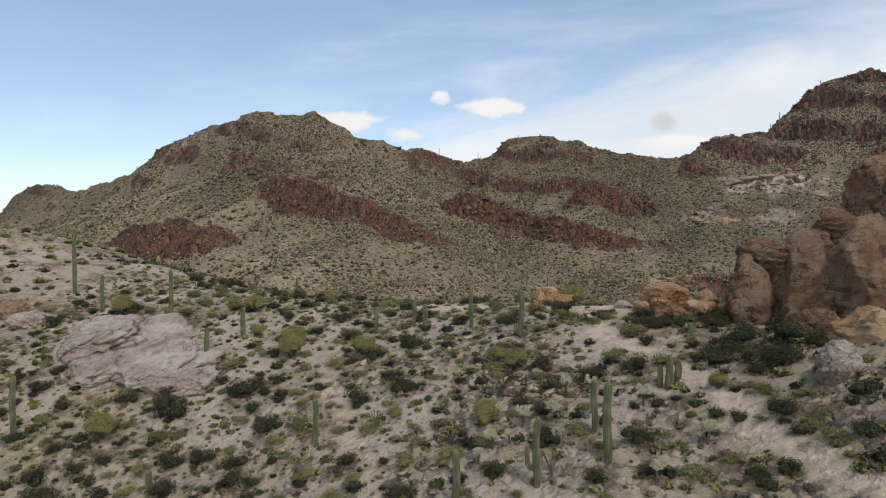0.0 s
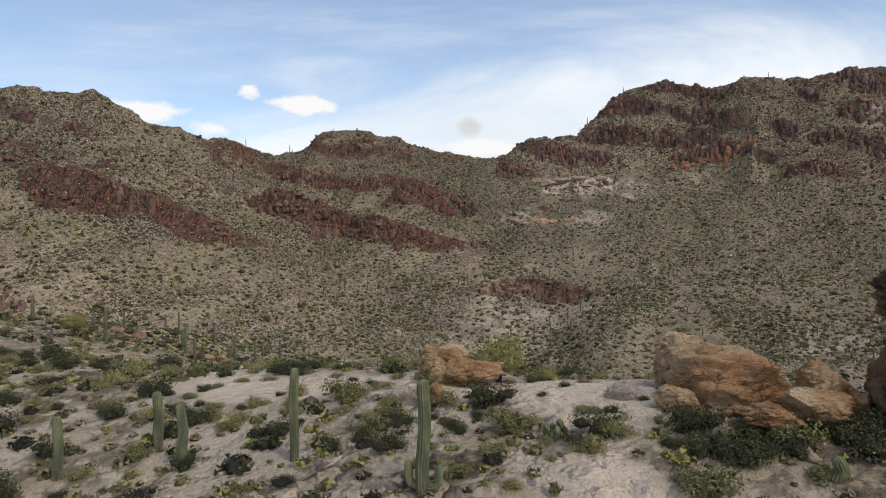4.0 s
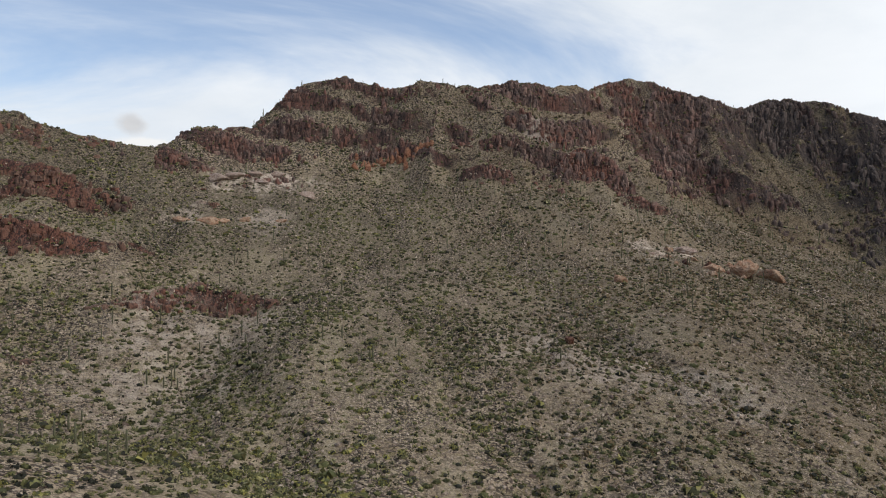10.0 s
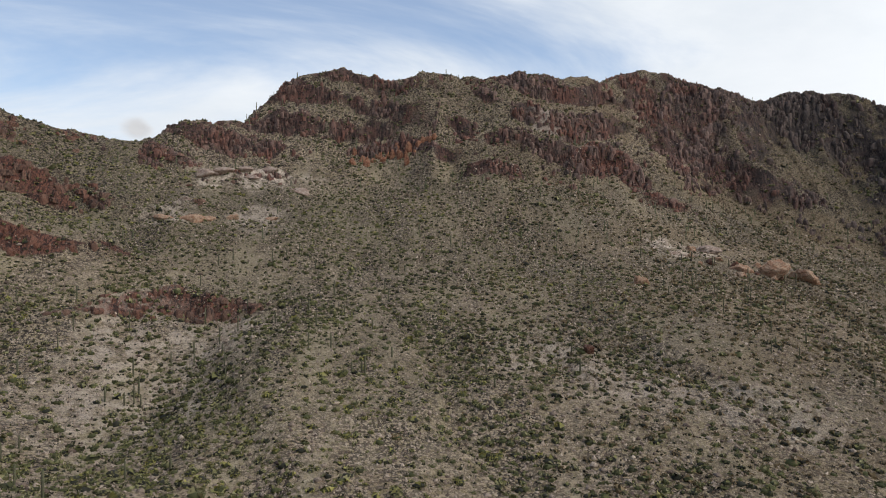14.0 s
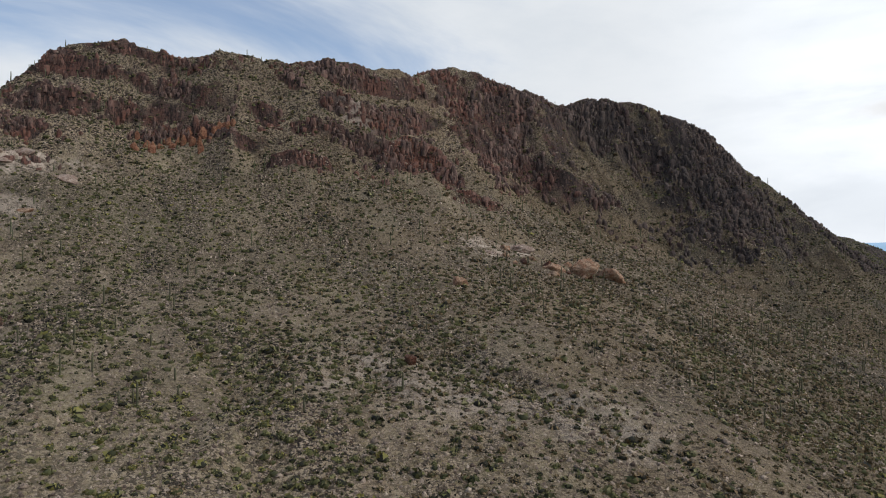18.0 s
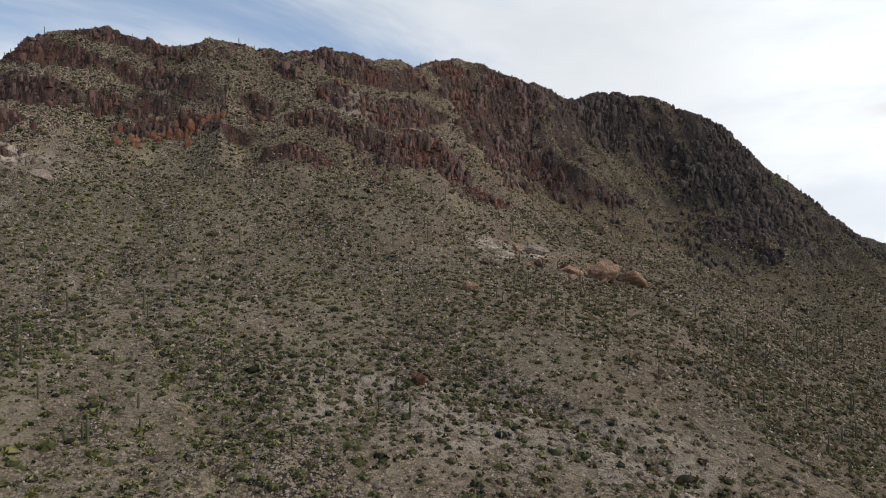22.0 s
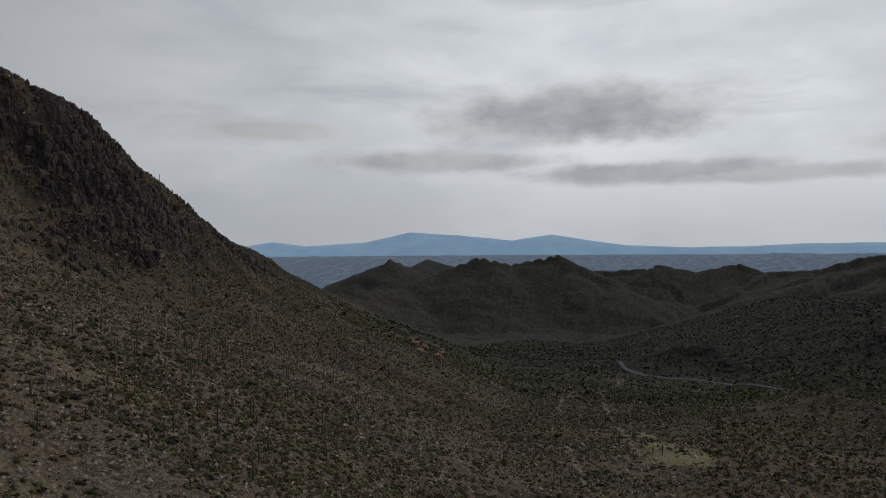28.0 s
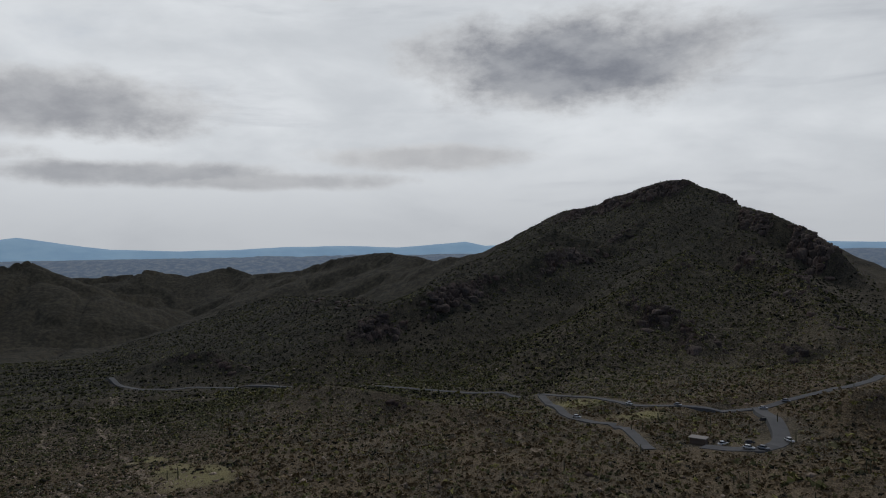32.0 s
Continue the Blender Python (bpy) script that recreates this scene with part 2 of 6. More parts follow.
def vnoise(x, y, seed=0):
    """Smooth noise from -1 to 1."""
    fx, fy = np.floor(x), np.floor(y)
    u, v = x - fx, y - fy
    u, v = u * u * u * (u * (6 * u - 15) + 10), v * v * v * (v * (6 * v - 15) + 10)
    ix, iy = fx.astype(np.int64), fy.astype(np.int64)
    a, b = lattice(ix, iy, seed), lattice(ix + 1, iy, seed)
    c, d = lattice(ix, iy + 1, seed), lattice(ix + 1, iy + 1, seed)
    return 2 * (a + (b - a) * u + (c - a) * v + (a - b - c + d) * u * v) - 1


def fbm(x, y, scale, octaves=4, seed=0, gain=0.5):
    total, amp, norm, f = 0.0, 1.0, 0.0, 1.0 / scale
    for k in range(octaves):
        total = total + amp * vnoise(x * f + 17.3 * k, y * f - 9.1 * k, seed + k)
        norm += amp
        amp, f = amp * gain, f * 2.03
    return total / norm


def ridged(x, y, scale, octaves=3, seed=0):
    total, amp, norm, f = 0.0, 1.0, 0.0, 1.0 / scale
    for k in range(octaves):
        total = total + amp * (1 - 2 * np.abs(vnoise(x * f, y * f, seed + 31 * k)))
        norm += amp
        amp, f = amp * 0.5, f * 2.1
    return total / norm


def smoothstep(a, b, v):
    s = np.clip((v - a) / (b - a), 0, 1)
    return s * s * (3 - 2 * s)


def line_field(x, y, points):
    """Distance to a polyline and the values of its points carried along it."""
    best = np.full(np.shape(x), 1e9)
    vals = [np.zeros(np.shape(x)) for _ in points[0][2:]]
    for p, q in zip(points, points[1:]):
        dx, dy = q[0] - p[0], q[1] - p[1]
        s = np.clip(((x - p[0]) * dx + (y - p[1]) * dy) / (dx * dx + dy * dy + 1e-9), 0, 1)
        d = np.hypot(x - p[0] - s * dx, y - p[1] - s * dy)
        near = d < best
        best = np.where(near, d, best)
        vals = [np.where(near, a + (b - a) * s, v) for v, a, b in zip(vals, p[2:], q[2:])]
    return best, vals


# ---- the lie of the land: crest lines as (x, y, height, cliff height), cliff width, slope below the cliff ----
MAIN = [(-168, 410, 61, 6), (-150, 414, 56, 4), (-124, 428, 58, 4), (-119, 430, 68, 10), (-87, 462, 75, 16), (-79, 479, 93, 34), (-61, 486, 108, 46),
        (-35, 486, 114, 50), (-4, 480, 106, 46), (15, 472, 108, 48), (49, 471, 105, 46), (80, 475, 109, 48), (132, 493, 111, 56),
        (148, 504, 117, 64), (170, 513, 125, 74), (189, 511, 118, 76), (216, 506, 110, 78), (256, 520, 102, 78), (279, 522, 112, 86),
        (313, 510, 107, 86), (338, 489, 95, 76), (357, 483, 84, 66)]
EASTEND = [(357, 483, 84, 66), (375, 480, 68, 54), (406, 486, 50, 42), (443, 491, 27, 30), (474, 497, 15, 16), (562, 517, 0, 10),
           (580, 514, -10, 6), (637, 515, -33, 3), (707, 517, -48, 0), (860, 530, -92, 0)]
WEST = [(-676, 196, -70, 0), (-656, 205, 6, 8), (-640, 210, 40, 22), (-628, 215, 50, 24), (-530, 207, 39, 20), (-440, 203, 46, 22), (-397, 196, 59, 28), (-345, 202, 72, 34),
        (-318, 213, 77, 38), (-300, 237, 79, 38), (-290, 262, 65, 28), (-265, 312, 58, 24), (-259, 330, 54, 22), (-239, 350, 61, 30),
        (-231, 355, 68, 34), (-211, 372, 72, 36), (-186, 390, 64, 26), (-168, 410, 61, 14)]
BAND_A = [(-185, 300, 16, 16), (-160, 290, 15, 17), (-140, 284, 12, 18), (-122, 290, 6, 16), (-104, 302, 0, 13), (-92, 306, -6, 8)]
BAND_B = [(-104, 238, -22, 7), (-90, 256, -14, 10), (-72, 266, -14, 11), (-50, 267, -18, 9), (-26, 257, -20, 5)]
RUSTCRAG = [(-26, 441, 56, 12), (-12, 445, 64, 18), (4, 440, 60, 16), (20, 432, 54, 10)]
BUTTRESS = [(96, 414, 48, 12), (108, 420, 58, 20), (118, 419, 57, 20), (130, 414, 46, 14)]
LEDGE_A = [(40, 407, 46, 9), (54, 408, 49, 11), (68, 407, 46, 9)]
LEDGE_B = [(124, 395, 27, 7), (138, 395, 28, 9), (152, 392, 24, 7)]
SLABS = [(-104, 388, 36, 5), (-84, 396, 41, 8), (-62, 405, 42, 8), (-50, 406, 36, 5)]
BAND_C = [(-172, 336, 32, 12), (-162, 338, 37, 14), (-149, 340, 32, 14), (-136, 341, 17, 8)]
BAND_D = [(-118, 350, 16, 10), (-95, 361, 22, 13), (-79, 361, 17, 12), (-60, 371, 14, 9)]
DIPSPUR = [(-262, 182, 38, 10), (-246, 180, 33, 18), (-220, 190, 23, 16), (-200, 204, 13, 13), (-192, 228, 5, 9), (-192, 246, -1, 5)]
DIPLOWER = [(-230, 282, 26, 12), (-221, 286, 30, 15), (-193, 292, 23, 16), (-163, 304, 9, 14)]
REDSPUR = [(-285, 112, 8, 10), (-262, 109, 8, 15), (-258, 125, 11, 16), (-240, 142, 5, 13), (-225, 140, -10, 8)]
LEFTHILL = [(-240, -150, 30, 0), (-150, -55, 12, 0), (-79, -20, 3.0, 0), (-77, -9, -1.0, 0), (-76, 0, -2.9, 0), (-76, 20, -6.3, 0), (-92, 62, -12.6, 0), (-97, 86, -20, 2), (-106, 116, -27, 3), (-96, 140, -40, 0)]
SADDLE = [(-79, -20, 1.5, 0), (-58, -13, -1.5, 0), (-31, -12, -3.8, 0), (-15, -9.7, -3.95, 0), (-2.8, -7.6, -3.25, 0), (4, -8.4, -3.7, 0)]
TOWER = [(6, -8.6, -4.2, 0), (12, -9, -4.1, 0), (18, -15, -3.0, 0), (30, -20, -1.5, 0), (60, -36, -8, 0), (120, -52, -46, 0), (202, -59, -73, 0), (255, -45, -83, 0), (275, -14, -88, 0)]
KNOB_EAST = [(748, 178, -104, 4), (740, 155, -95, 9), (738, 125, -93, 10), (700, 98, -104, 4)]
GATE_B = [(875, -300, 22, 4), (815, -325, 10, 16), (770, -345, 0, 14), (735, -362, -12, 8)]
GATE_C = [(690, -440, 12, 8), (640, -410, -8, 18), (600, -400, -22, 14), (560, -390, -42, 6)]
GATE_D = [(470, -250, -74, 4), (440, -262, -70, 9), (425, -280, -76, 4)]
KNOLL = [(268, -124, -64, 7), (254, -136, -63, 8), (240, -150, -68, 4)]
GATE = [(1420, -250, -50, 0), (1275, -306, -18, 4), (1210, -337, -4, 6), (1015, -400, 51, 10), (938, -432, 71, 12), (871, -461, 86, 14), (836, -488, 91, 16),
        (803, -499, 71, 12), (764, -500, 42, 10), (708, -487, 32, 14), (650, -479, 16, 26), (605, -477, -2, 40), (597, -474, -20, 30), (588, -470, -48, 8)]
GATE_SOUTH = [(565, -560, -34, 2), (545, -600, -5, 4), (520, -660, 20, 4)]
GATESPUR = [(836, -470, 60, 4), (783, -310, -4, 14), (758, -245, -5, 16), (744, -183, -22, 14), (729, -113, -33, 16), (704, -57, -51, 14), (684, -14, -64, 12), (655, 30, -80, 4)]
GATERED = [(640, -330, -8, 4), (570, -205, -46, 6), (530, -225, -50, 16), (488, -225, -68, 10)]
GATEEAST = [(650, -440, -10, 4), (520, -360, -40, 6), (440, -300, -68, 3)]
MOUND = [(500, 92, -95, 1), (488, 78, -87, 3), (476, 68, -81, 4), (430, 22, -86, 4), (375, -2, -84, 4), (325, -10, -84, 3)]
HILLS = [(1250, 960, -115, 0), (1420, 900, -90, 0), (1640, 860, -95, 0), (1806, 800, -52, 2), (1837, 716, -17, 10), (1880, 640, -40, 2), (1942, 525, -14, 8), (1925, 400, -72, 0), (1990, 250, -120, 0)]
HILLSFAR = [(2060, 1230, -110, 0), (2197, 1160, -27, 6), (2310, 1135, -60, 0), (2430, 1120, -30, 6), (2450, 900, -90, 0), (2330, 330, -62, 2), (2323, 297, -47, 5), (2300, 180, -70, 0), (2329, 60, -44, 5), (2227, -4, -68, 0),
            (2000, -120, -55, 0), (1904, -185, -21, 5), (1776, -310, -12, 5), (1600, -360, -22, 5), (1420, -330, -45, 0), (1275, -306, -18, 0)]
FRONTHILL = [(900, -60, -60, 4), (1080, 20, -68, 5), (1160, 60, -78, 2), (1250, 120, -110, 0)]
# each crest line with the width of its cliffs, the slope below them, how far it eases off at its foot, and how round its back is
CRESTS = ((MAIN, 29, 0.45, 0.5, 3), (EASTEND, 40, 0.46, 0.4, 3), (WEST, 26, 0.4, 0.3, 3), (BAND_A, 8, 0.4, 0, 3),
          (BAND_B, 8, 0.34, 0, 3), (RUSTCRAG, 5, 0.7, 0, 2), (BUTTRESS, 7, 0.7, 0, 2), (LEDGE_A, 5, 0.6, 0, 2), (LEDGE_B, 5, 0.6, 0, 2), (SLABS, 9, 0.5, 0, 3), (BAND_C, 7, 0.4, 0, 3), (BAND_D, 8, 0.4, 0, 3), (DIPSPUR, 9, 0.42, 0, 3),
          (DIPLOWER, 8, 0.42, 0, 3), (REDSPUR, 9, 0.42, 0, 3), (LEFTHILL, 10, 0.3, 0, 3), (SADDLE, 8, 0.52, 0, 12), (TOWER, 8, 0.72, 0, 3),
          (GATE, 24, 0.5, 0.1, 3), (GATE_SOUTH, 20, 0.45, 0, 3), (GATESPUR, 18, 0.42, 0, 3), (GATERED, 14, 0.42, 0, 3), (GATEEAST, 20, 0.42, 0, 3),
          (MOUND, 10, 0.22, 0, 3), (KNOLL, 10, 0.4, 0, 3), (KNOB_EAST, 9, 0.3, 0, 3), (GATE_B, 14, 0.42, 0, 3), (GATE_C, 14, 0.42, 0, 3), (GATE_D, 10, 0.4, 0, 3), (HILLS, 40, 0.42, 0, 3),
          (HILLSFAR, 40, 0.4, 0, 3), (FRONTHILL, 26, 0.3, 0, 3))


RED = (RUSTCRAG, BUTTRESS, LEDGE_B, BAND_A, BAND_B, BAND_C, BAND_D, DIPSPUR, DIPLOWER, REDSPUR, GATERED)


def valley(x, y):
    """The canyon floor, falling to the plain in the east."""
    z = -62 - 0.078 * np.clip(x, -420, 2600)
    z = z + 0.05 * np.clip(np.abs(y - 120) - 160, 0, 400) * smoothstep(1500, 500, np.abs(x))
    z = z + 12 * smoothstep(-60, -230, x) * smoothstep(100, 300, y)
    far = smoothstep(2450, 4300, np.hypot(x - 30, y - 120))
    return z + (-30 - z) * far


def land(x, y):
    """Height, and how much of it is bare cliff (0 to 1)."""
    wx = x + 4 * fbm(x, y, 70, 3, 11) + 1.6 * fbm(x, y, 14, 2, 12)
    wy = y + 4 * fbm(x, y, 70, 3, 13) + 1.6 * fbm(x, y, 14, 2, 14)
    calm = smoothstep(40, 110, np.hypot(x - 2, y + 10))
    wx, wy = x + (wx - x) * calm, y + (wy - y) * calm
    z = valley(x, y) + 2.0 * fbm(x, y, 60, 4, 3)
    cliff, brow, rust = np.zeros(np.shape(x)), np.zeros(np.shape(x)), np.zeros(np.shape(x))
    ribs = np.clip(1 + 0.28 * ridged(x, y, 34, 2, 5) + 0.4 * fbm(x, y, 90, 2, 6), 0.5, 1.9)
    gentle = 0.25 + 0.75 * smoothstep(240, 60, x)
    steeper = 1 + 0.40 * smoothstep(-20, -120, x)
    for points, width, slope, ease, back in CRESTS:
        lean = steeper if points is MAIN else 1.0
        red = 1.0 if points in RED else 0.25
        show = 0.45 if points is WEST else 1.0
        zr, mask, edge = np.full(np.shape(x), -1e4), np.zeros(np.shape(x)), np.zeros(np.shape(x))
        for p, q in zip(points, points[1:]):
            dx, dy = q[0] - p[0], q[1] - p[1]
            s = np.clip(((wx - p[0]) * dx + (wy - p[1]) * dy) / (dx * dx + dy * dy + 1e-9), 0, 1)
            d = np.hypot(wx - p[0] - s * dx, wy - p[1] - s * dy)
            ch = p[3] + (q[3] - p[3]) * s
            w = width * (0.7 + 0.012 * ch) * (1 + (ribs - 1) * smoothstep(3, 30, ch))
            one = p[2] + (q[2] - p[2]) * s - ch * (1 - np.exp(-(d / w) ** 1.3)) - slope * lean * (np.sqrt(d * d + back * back) - back - ease * gentle * np.clip(d - 160, 0, 400))
            m = smoothstep(2, 12, ch) * smoothstep(2.0, 0.8, d / w)
            mask = np.where(one > zr, m, mask)
            edge = np.where(one > zr, smoothstep(16, 2, d), edge)
            zr = np.maximum(zr, one)
        k = 5.0
        h = np.clip(0.5 + 0.5 * (zr - z) / k, 0, 1)
        cliff = cliff * (1 - h) + mask * show * h
        rust = rust * (1 - h) + red * h
        brow = brow * (1 - h) + edge * h
        z = z + (zr - z) * h + k * h * (1 - h)
    return z, cliff, brow, rust


RUST, STONY = {}, {}


def relief(x, y):
    """Land with gullies, ledges and crags."""
    z, cliff, brow, rust = land(x, y)
    far = smoothstep(60, 160, np.hypot(x - 2, y + 10))
    # strata that dip to the east break out of the western slopes as ledges
    dip = (z + 0.22 * x - 0.15 * y + 9 * fbm(x, y, 80, 3, 33)) / 21
    lift = dip - np.floor(dip)
    crop = smoothstep(0.05, 0.3, fbm(x, y, 75, 3, 35) + 0.22 * smoothstep(-60, -200, x) - 0.12) * far * smoothstep(-48, -30, z)
    crop = crop * smoothstep(1000, 500, np.hypot(x, y - 200)) * smoothstep(60, -40, x) * (1 - cliff)
    z = z + crop * 4.5 * (smoothstep(0.0, 0.22, lift) - lift)
    cliff = np.maximum(cliff, crop * smoothstep(0.0, 0.06, lift) * smoothstep(0.34, 0.18, lift))
    z = z + (1 - cliff) * far * (1.6 * fbm(x, y, 34, 4, 21) - 2.4 * smoothstep(0.35, 0.9, ridged(x + 0.25 * y, y * 0.25, 38, 2, 23)))
    # crags stand in broken tiers with steep scrub slopes between them
    tier = (z + 0.24 * x + 11 * fbm(x, y, 74, 2, 29) + 2.5 * fbm(x, y, 16, 2, 30)) / 23
    rest = tier - np.floor(tier)
    named = smoothstep(0.5, 0.9, rust)
    gate = np.clip(0.40 + 2.0 * fbm(x, y, 30, 3, 37), 0, 1)
    gate = np.maximum(gate, named * np.clip(0.42 + 2.3 * fbm(x, y, 14, 3, 42), 0, 1))
    face = smoothstep(0.22, 0.34, rest) * smoothstep(0.84, 0.64, rest)
    amount = cliff * gate * (1 - 0.7 * brow)
    z = z + amount * 8.5 * (1 - 0.8 * smoothstep(110, 230, x)) * (smoothstep(0.34, 0.62, rest) - rest)
    top = brow * np.clip(0.55 + 1.1 * fbm(x, y, 22, 2, 36), 0, 1)
    broken = cliff * np.clip(np.maximum(face, 0.75 * named) * gate * 1.4 + 0.75 * top + 0.4 * fbm(x, y, 11, 3, 34), 0, 1)
    eastern = smoothstep(110, 230, x)
    broken = broken + (cliff * np.clip(0.45 + 1.5 * fbm(x + 0.3 * y, y * 0.5, 26, 4, 45), 0, 1) - broken) * eastern
    rough = broken * (1 - 0.75 * brow)
    z = z + rough * ((2.8 + 0.8 * eastern) * ridged(x, y * 0.6, 9 + 4 * eastern, 2, 25) + 1.6 * ridged(x, y * 0.5, 4.5, 2, 27))
    z = z + cliff * (1 - broken) * (1 - brow) * 1.5 * fbm(x, y, 13, 3, 28)
    # knobs and notches along the crests
    knob = fbm(x, y, 17, 2, 40) + 0.5 * fbm(x, y, 6.5, 2, 41)
    z = z + smoothstep(0.1, 0.4, cliff) * brow * far * 2.4 * smoothstep(560, 480, x) * (smoothstep(-0.2, 0.2, knob) - 0.62)
    z = z + 9 * fbm(x, y, 95, 3, 65) * smoothstep(560, 680, x) * smoothstep(-60, -160, y)
    z = z - (1 - brow) * (14 * smoothstep(0.15, 0.9, ridged(x, y, 150, 2, 67)) + 5 * ridged(x, y, 60, 2, 69)) * smoothstep(1150, 1400, x) * smoothstep(2700, 2500, x)
    z = z + (1 - far) * 0.25 * fbm(x, y, 5, 3, 31)
    rust = np.maximum(rust, crop) * smoothstep(0.15, 0.5, np.maximum(broken, crop * 0.6))
    RUST[np.shape(x)] = rust
    STONY[np.shape(x)] = np.clip(0.75 * cliff * (1 - broken), 0, 1)
    return z, np.clip(broken * 1.15, 0, 1)


# ---- the ground: one sheet, fine near the path and on the faces, reaching the horizon ----
def spaced(stops):
    """Coordinates from stops of (from, spacing); the spacing grows past the ends."""
    out = [stops[0][0]]
    for (a, step), (b, _) in zip(stops, stops[1:]):
        count = max(1, round((b - a) / step))
        out += [a + (b - a) * (k + 1) / count for k in range(count)]
    return out


GX = spaced([(-4600, 250), (-2000, 90), (-1000, 30), (-640, 7), (-380, 2.1), (-110, 1.5), (-48, 0.7), (34, 1.45), (400, 2.0), (560, 4), (1000, 8), (1400, 14), (2500, 60), (4600, 0)])
GY = spaced([(-4600, 250), (-2000, 90), (-900, 20), (-560, 4.5), (-60, 0.8), (6, 1.8), (170, 1.9), (395, 1.25), (535, 3), (560, 5), (640, 14), (1300, 40), (2000, 120), (4600, 0)])


FIELD = {}


def grid_mesh(name, xs, ys, height):
    gx, gy = np.meshgrid(np.array(xs), np.array(ys))
    gz, masks = height(gx, gy)
    FIELD.update(masks, height=gz)
    ny, nx = gx.shape
    mesh = bpy.data.meshes.new(name)
    mesh.vertices.add(nx * ny)
    mesh.vertices.foreach_set("co", np.stack([gx, gy, gz], -1).ravel())
    i = (np.arange(ny - 1)[:, None] * nx + np.arange(nx - 1)[None]).ravel()
    quads = np.stack([i, i + 1, i + nx + 1, i + nx], -1)
    mesh.loops.add(quads.size)
    mesh.loops.foreach_set("vertex_index", quads.ravel().astype(np.int32))
    mesh.polygons.add(len(quads))
    mesh.polygons.foreach_set("loop_start", np.arange(0, quads.size, 4, dtype=np.int32))
    mesh.polygons.foreach_set("use_smooth", np.ones(len(quads), bool))
    for key, value in masks.items():
        mesh.attributes.new(key, "FLOAT", "POINT").data.foreach_set("value", value.ravel().astype(np.float32))
    mesh.update()
    return mesh


# ways: (x, y), and half their width
TRAIL = [(22.8, -30.3), (21.4, -26.7), (18.9, -24.8), (17.3, -23.7), (16.0, -22.5), (14.3, -20.6), (12.5, -19.0), (11.3, -17.9), (9.5, -16.3), (7.6, -15.4), (5.1, -14.7), (1.5, -8), (-2, -8.2), (-6.3, -8.9)]
TRAIL_WEST = [(0.6, -29.9), (-3.4, -27.4), (-5.0, -26.5), (-7.4, -25.2), (-10.1, -23.5), (-12.6, -20.2)]
TRAIL_VALLEY = [(648, 190), (556, 197), (489, 187), (431, 174), (364, 157), (325, 147)]
TRAIL_WASH = [(504, 210), (478, 211), (432, 204), (424, 198)]
TRAIL_FOOT = [(333, 178), (297, 170), (278, 162), (261, 158)]
TRAIL_LOT = [(335, -3), (318, 2), (304, 4), (290, 12)]
ROAD = [(760, 215), (690, 188), (660, 164), (661, 136), (640, 104), (611, 75), (575, 40), (535, 2), (505, -28), (474, -62), (440, -81), (396, -89), (376, -88), (350, -109), (334, -134), (337, -160), (338, -199), (352, -240)]
SPUR_ROAD = [(450, -72), (425, -63), (398, -56), (369, -49), (335, -54), (302, -43), (285, -36)]
LOT_ROAD = [(333, -134), (312, -119), (293, -105), (275, -91), (264, -79), (261, -68), (279, -56)]

# pale broken rock and light soil: x, y, radius, strength
PALE = [(42, 228, 18, 0.5), (62, 208, 20, 0.55), (85, 190, 18, 0.5), (-74, 238, 26, 0.5), (-68, 205, 26, 0.5), (-50, 245, 20, 0.45), (-70, 404, 20, 0.95), (-48, 412, 12, 0.8), (-92, 392, 14, 0.9), (-100, 350, 12, 0.6), (-62, 356, 14, 0.55), (122, 340, 13, 0.8),
        (140, 345, 8, 0.9), (87, 443, 12, 0.5), (-36, -22, 8, 1.0), (-27, -22, 6, 0.9), (-44, -26, 7, 0.6), (-62, -21, 9, 0.9), (-27, -31, 7, 0.8), (-10, -9, 10, 0.8), (0, -9, 8, 0.8), (-20, -20, 26, 0.9), (6, -22, 18, 0.9), (-48, -14, 24, 0.8), (-5, -9, 22, 0.7), (550, 340, 9, 0.9), (515, 326, 8, 0.7)]


# clearings of dry grass in the valley
MEADOW = [(369, 150, 9), (345, 141, 10), (323, 134, 17), (335, 128, 12), (405, -70, 16), (350, -75, 12)]


def way_mask(x, y, line, half, soft):
    d, _ = line_field(x, y, line)
    return smoothstep(half + soft, half - soft * 0.3, d + 0.5 * soft * fbm(x, y, 3, 2, 41))


